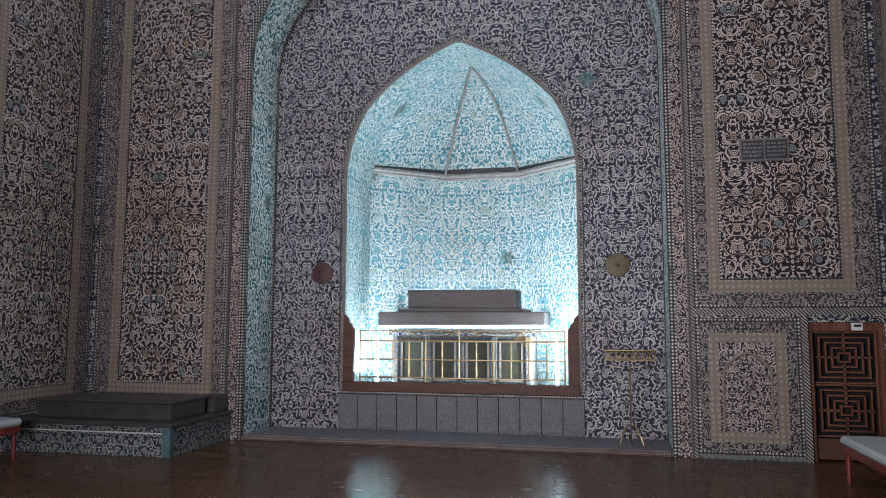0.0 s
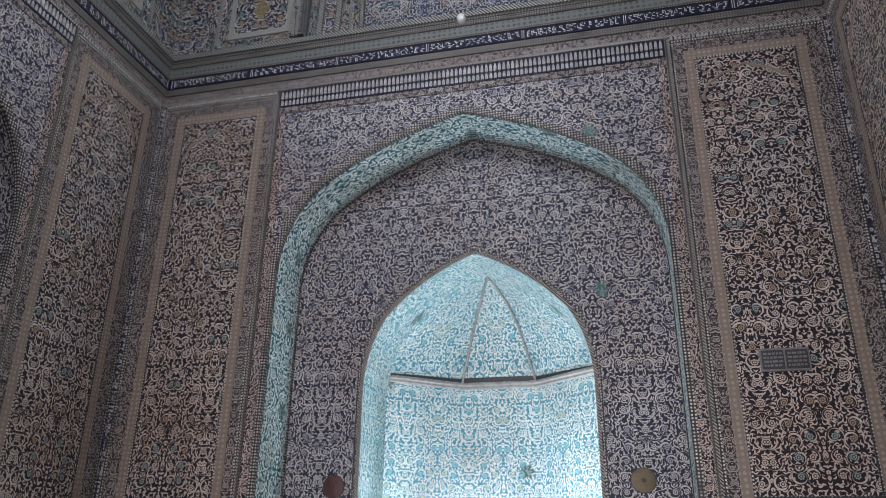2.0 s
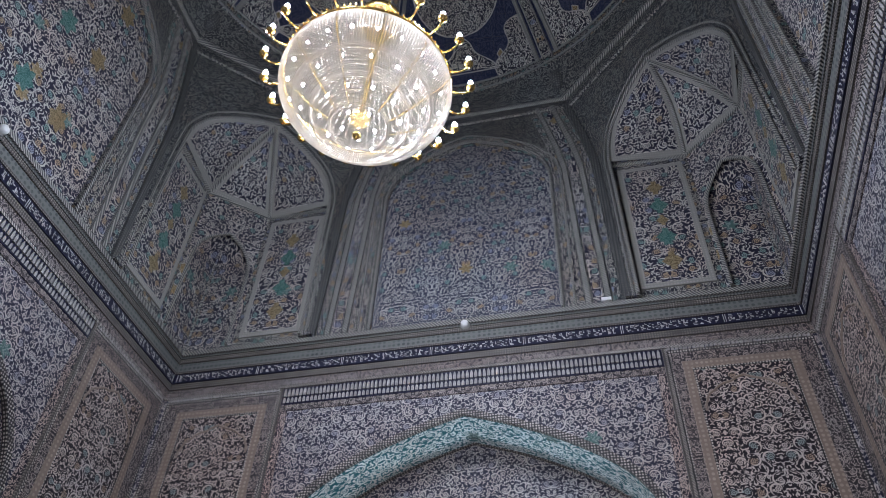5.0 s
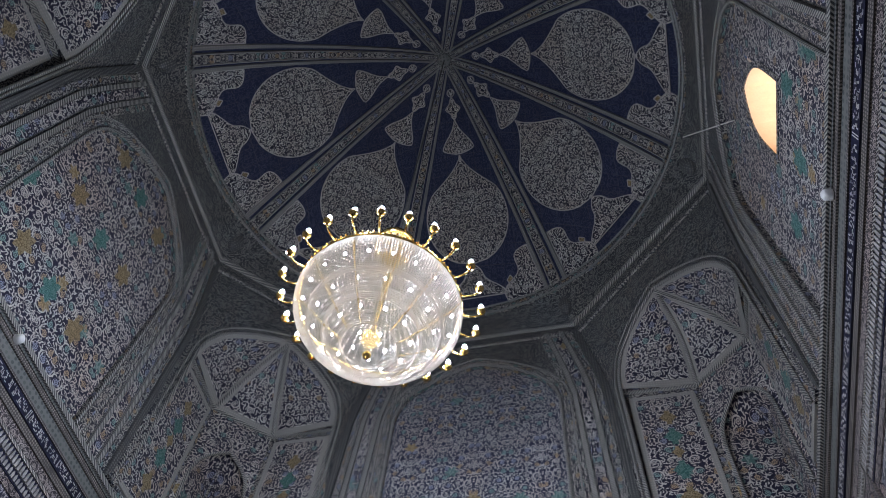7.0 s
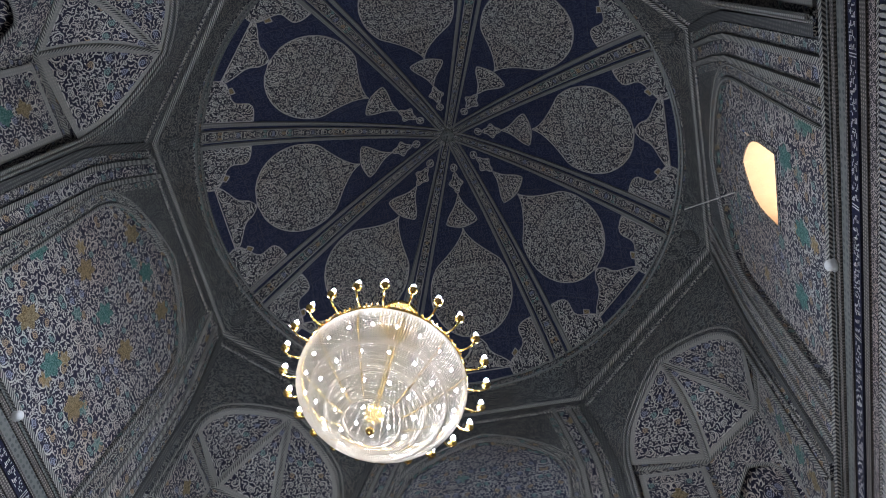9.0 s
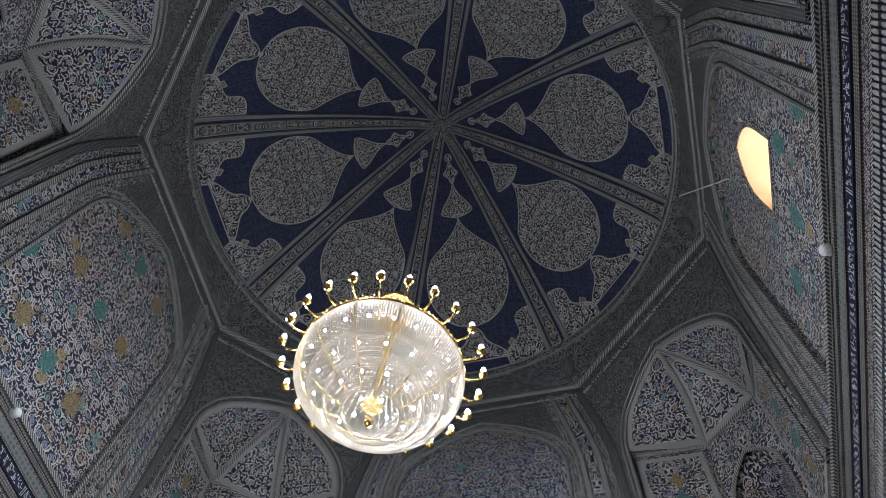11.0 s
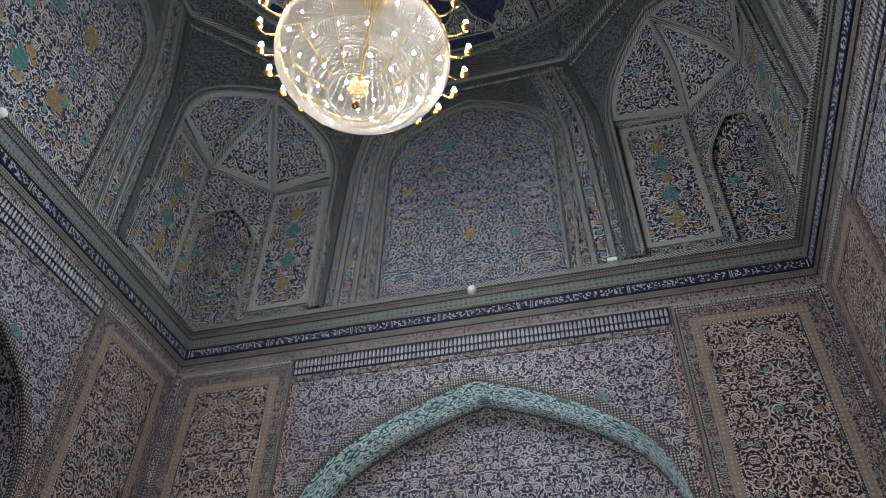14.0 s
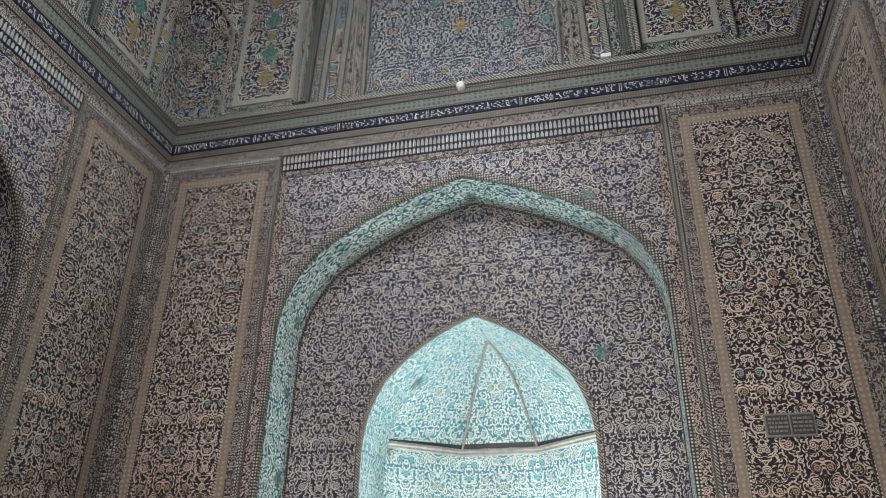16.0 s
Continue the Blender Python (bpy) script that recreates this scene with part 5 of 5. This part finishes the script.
# window tunnel in the east tympanum
EAST = axis_place(3)
tunnel = Shape().ring(WINDOW, [(0.32 + (u - 0.32) * 1.35, z + 0.2 * (1 if z > 11.5 else -1)) for u, z in WINDOW], UP + 0.105, UP + 1.5).make("window_1", M_PLASTER, None, "", EAST)
tagged(tunnel, "small pointed window opening with warm plastered reveal", "window", kind="structure")
Shape().ring([(0.32 + (u - 0.32) * 0.99, z) for u, z in WINDOW], [(0.32 + (u - 0.32) * 1.16, z + (0.07 if z > 11.5 else -0.07)) for u, z in WINDOW], UP + 0.088, UP + 0.104).make("window_edge", M_UPBORDER, tunnel, "narrow tiled edge round the opening", EAST)
Shape().box(0.32 - 0.56, 0.32 + 0.56, UP + 1.48, UP + 1.52, 11.4, 13.0).make("outer_shade", M_PLASTER, tunnel, "warm plastered wall behind", EAST)
wire = empty("stay_wire", (3.0, 4.1, 12.6), "thin pale wire running from the window to the dome", "wire")
Shape().tube([(3.105, 4.545, 13.53), (2.72, 5.72, 16.15)], 0.012, 5).make("strand", M_LETTER, wire)

# ---- chandelier ----
CZ = CHANDELIER_Z
ch = empty("chandelier", (CX, CY, CZ), "large round gilded crystal chandelier with lit candle bulbs", "chandelier")


def net(name, profile, count, width, rings):
    """A net of crystal strings over a turned profile."""
    s = Shape()
    for i in range(count):
        a = 2 * math.pi * i / count
        ca, sa = math.cos(a), math.sin(a)
        b = len(s.v)
        for r, z in profile:
            for sg in (-1, 1):
                l = sg * min(width, 2.2 * r / count)
                s.v.append((CX + r * ca - l * sa, CY + r * sa + l * ca, CZ + z))
        for j in range(len(profile) - 1):
            q = b + 2 * j
            s.f.append((q, q + 1, q + 3, q + 2))
    for f in rings:
        x = f * (len(profile) - 1)
        i = min(int(x), len(profile) - 2)
        r = profile[i][0] + (profile[i + 1][0] - profile[i][0]) * (x - i)
        z = profile[i][1] + (profile[i + 1][1] - profile[i][1]) * (x - i)
        s.tube([(CX + r * math.cos(2 * math.pi * q / 72), CY + r * math.sin(2 * math.pi * q / 72), CZ + z) for q in range(72)], 0.0045, 4, True)
    return s.make(name, M_CRYSTAL, ch, "net of cut crystal strings")


def sag(r0, z0, r1, z1, belly, n=9):
    out = []
    for i in range(n + 1):
        f = i / n
        k = math.sin(math.pi * f) * belly
        out.append((r0 + (r1 - r0) * f + k * 0.8, z0 + (z1 - z0) * f - k * 0.7))
    return out


OUTER = [(0.93, 0.0), (0.95, -0.06), (0.955, -0.12), (0.945, -0.18), (0.92, -0.24), (0.88, -0.30), (0.84, -0.35), (0.79, -0.39), (0.74, -0.42)]
net("outer_net", OUTER, 190, 0.0062, [i / 25 for i in range(26)])
net("middle_net", sag(0.76, -0.34, 0.52, -0.62, 0.06), 150, 0.0060, [i / 18 for i in range(19)])
net("lower_net", sag(0.54, -0.54, 0.30, -0.78, 0.05), 110, 0.0055, [i / 15 for i in range(16)])
net("basket_net", sag(0.32, -0.72, 0.04, -0.88, 0.05), 64, 0.0055, [i / 12 for i in range(13)])
net("upper_net", [(0.91, 0.03), (0.55, 0.35), (0.35, 0.8), (0.24, 1.25), (0.22, 1.5)], 60, 0.006, [0.25, 0.5, 0.75, 1.0])
for r, z, t in ((0.93, 0.0, 0.026), (0.24, 1.5, 0.03)):
    Shape().tube([(CX + r * math.cos(2 * math.pi * q / 80), CY + r * math.sin(2 * math.pi * q / 80), CZ + z) for q in range(80)], t, 8, True).make("gilded_ring", M_GOLD, ch, "gilded ring", smooth=True)
s = Shape()
for q in range(96):
    a = 2 * math.pi * q / 96
    s.lathe([(0.0, -0.013), (0.012, -0.006), (0.012, 0.006), (0.0, 0.013)], (CX + 0.953 * math.cos(a), CY + 0.965 * math.sin(a), CZ + 0.02), 6)
tagged(s.make("beaded_edge", M_GOLD, ch, "beaded gilded edge"), kind="stuff")
Shape().lathe([(0.0, 0.15), (0.03, 0.2), (0.05, 0.8), (0.22, 1.5), (0.26, 1.56), (0.1, 1.66), (0.03, 1.75), (0.015, 1.8)], (CX, CY, CZ), 16).make("stem", M_GOLD, ch, "gilded central stem", smooth=True)
Shape().tube([(CX, CY, CZ + 1.75), (CX, CY, Z_TOP - 0.15)], 0.012, 6).make("hanging_chain", M_UPDARK, ch, "thin dark hanging chain")
Shape().lathe([(0.0, -0.97), (0.03, -0.95), (0.05, -0.91), (0.03, -0.875), (0.0, -0.87)], (CX, CY, CZ), 12).make("finial", M_GOLD, ch, "small gilded finial", smooth=True)
for r, z in ((0.75, -0.425), (0.53, -0.625), (0.31, -0.785), (0.62, -0.54), (0.42, -0.71)):
    s = Shape()
    s.tube([(CX + r * math.cos(2 * math.pi * q / 72), CY + r * math.sin(2 * math.pi * q / 72), CZ + z) for q in range(72)], 0.006, 6, True)
    s.make("crystal_rim", M_CRYSTAL, ch, "bright crystal rim")
Shape().lathe([(0.0, -0.72), (0.04, -0.715), (0.09, -0.68), (0.12, -0.62), (0.11, -0.61), (0.05, -0.63), (0.03, -0.3), (0.025, 0.2)], (CX, CY, CZ), 20).make("inner_bowl", M_GOLD, ch, "gilded inner bowl", smooth=True)
# spokes under the ring
for q in range(12):
    a = 2 * math.pi * q / 12
    Shape().tube([(CX + r * math.cos(a), CY + r * math.sin(a), CZ + z) for r, z in ((0.93, 0.0), (0.94, -0.18), (0.87, -0.30), (0.74, -0.41), (0.53, -0.61), (0.31, -0.77))], 0.011, 5).make("gilded_spoke", M_GOLD, ch, "slim gilded spoke")


def bulb(parent, x, y, z, size=1.0):
    Shape().lathe([(0.0, -0.02 * size), (0.016 * size, -0.012 * size), (0.022 * size, 0.006 * size), (0.016 * size, 0.03 * size), (0.0, 0.055 * size)], (x, y, z), 8).make("bulb", M_BULB, parent, "lit candle bulb", smooth=True)


for count, r, z in ((20, 0.84, -0.20), (14, 0.66, -0.44), (10, 0.42, -0.62), (5, 0.18, -0.74)):
    for q in range(count):
        a = 2 * math.pi * (q + 0.5) / count
        bulb(ch, CX + r * math.cos(a), CY + r * math.sin(a), CZ + z, 0.9)
ARMS = 24
for q in range(ARMS):
    a = 2 * math.pi * q / ARMS
    ca, sa = math.cos(a), math.sin(a)

    def pt(r, z):
        return (CX + r * ca, CY + r * sa, CZ + z)

    arm = Shape().tube([pt(0.94, 0.0), pt(1.0, -0.035), pt(1.07, -0.045), pt(1.14, -0.01), pt(1.16, 0.05)], [0.014, 0.013, 0.012, 0.011, 0.01], 6).make("arm", M_GOLD, ch, "curved gilded arm", smooth=True)
    cup = Shape().lathe([(0.015, -0.01), (0.042, 0.008), (0.056, 0.04), (0.052, 0.046), (0.02, 0.048), (0.015, 0.10), (0.0, 0.10)], pt(1.16, 0.045), 10)
    cup.make("candle_cup", M_GOLD, arm, "gilded candle cup", smooth=True)
    bulb(arm, CX + 1.16 * ca, CY + 1.16 * sa, CZ + 0.165, 1.35)

# ---- floor boards on the open part of the floor ----


def board_wood():
    n = Nodes("board_wood")
    info = n.tree.nodes.new("ShaderNodeObjectInfo").outputs["Random"]
    pos = n.v("ADD", n.tree.nodes.new("ShaderNodeTexCoord").outputs["Object"], n.join(n.m("MULTIPLY", info, 37.0), n.m("MULTIPLY", info, 11.0)))
    grain = n.noise(n.v("MULTIPLY", pos, (0.9, 12.0, 12.0)), 1.0, 6.0, 0.7)
    scuff = n.noise(pos, 3.0, 4.0, 0.6)
    col = n.mix(n.step(grain, 0.3, 0.72), (0.055, 0.026, 0.013), (0.135, 0.066, 0.032))
    col = n.mix(n.m("MULTIPLY", info, 0.35), col, (0.045, 0.022, 0.012))
    n.bump(n.m("ADD", grain, scuff), 0.12, 0.002)
    n.bsdf.inputs["Specular IOR Level"].default_value = 0.22
    return n.done(col, n.m("ADD", 0.15, n.m("MULTIPLY", scuff, 0.2)))


M_BOARD = board_wood()
BOARD_L, BOARD_W = 1.2, 0.19
board_mesh = None
for row in range(23):
    y = 5.05 + row * BOARD_W
    x = -7.36 - (row % 3) * 0.4
    while x < 3.1:
        if x > -7.40 and x + BOARD_L < 3.12 and not (x < -5.0 and y + BOARD_W > 7.9):
            if board_mesh is None:
                h, l, w = 0.004, BOARD_L / 2 - 0.0015, BOARD_W / 2 - 0.0015
                first = Shape().box(-l, l, -w, w, 0.0, h, 0.001).make("board", M_BOARD, floor)
                board_mesh = first.data
                first.location = (x + BOARD_L / 2, y + BOARD_W / 2, 0.0)
            else:
                board = new("board", board_mesh)
                board.parent = floor
                board.location = (x + BOARD_L / 2, y + BOARD_W / 2, 0.0)
        x += BOARD_L
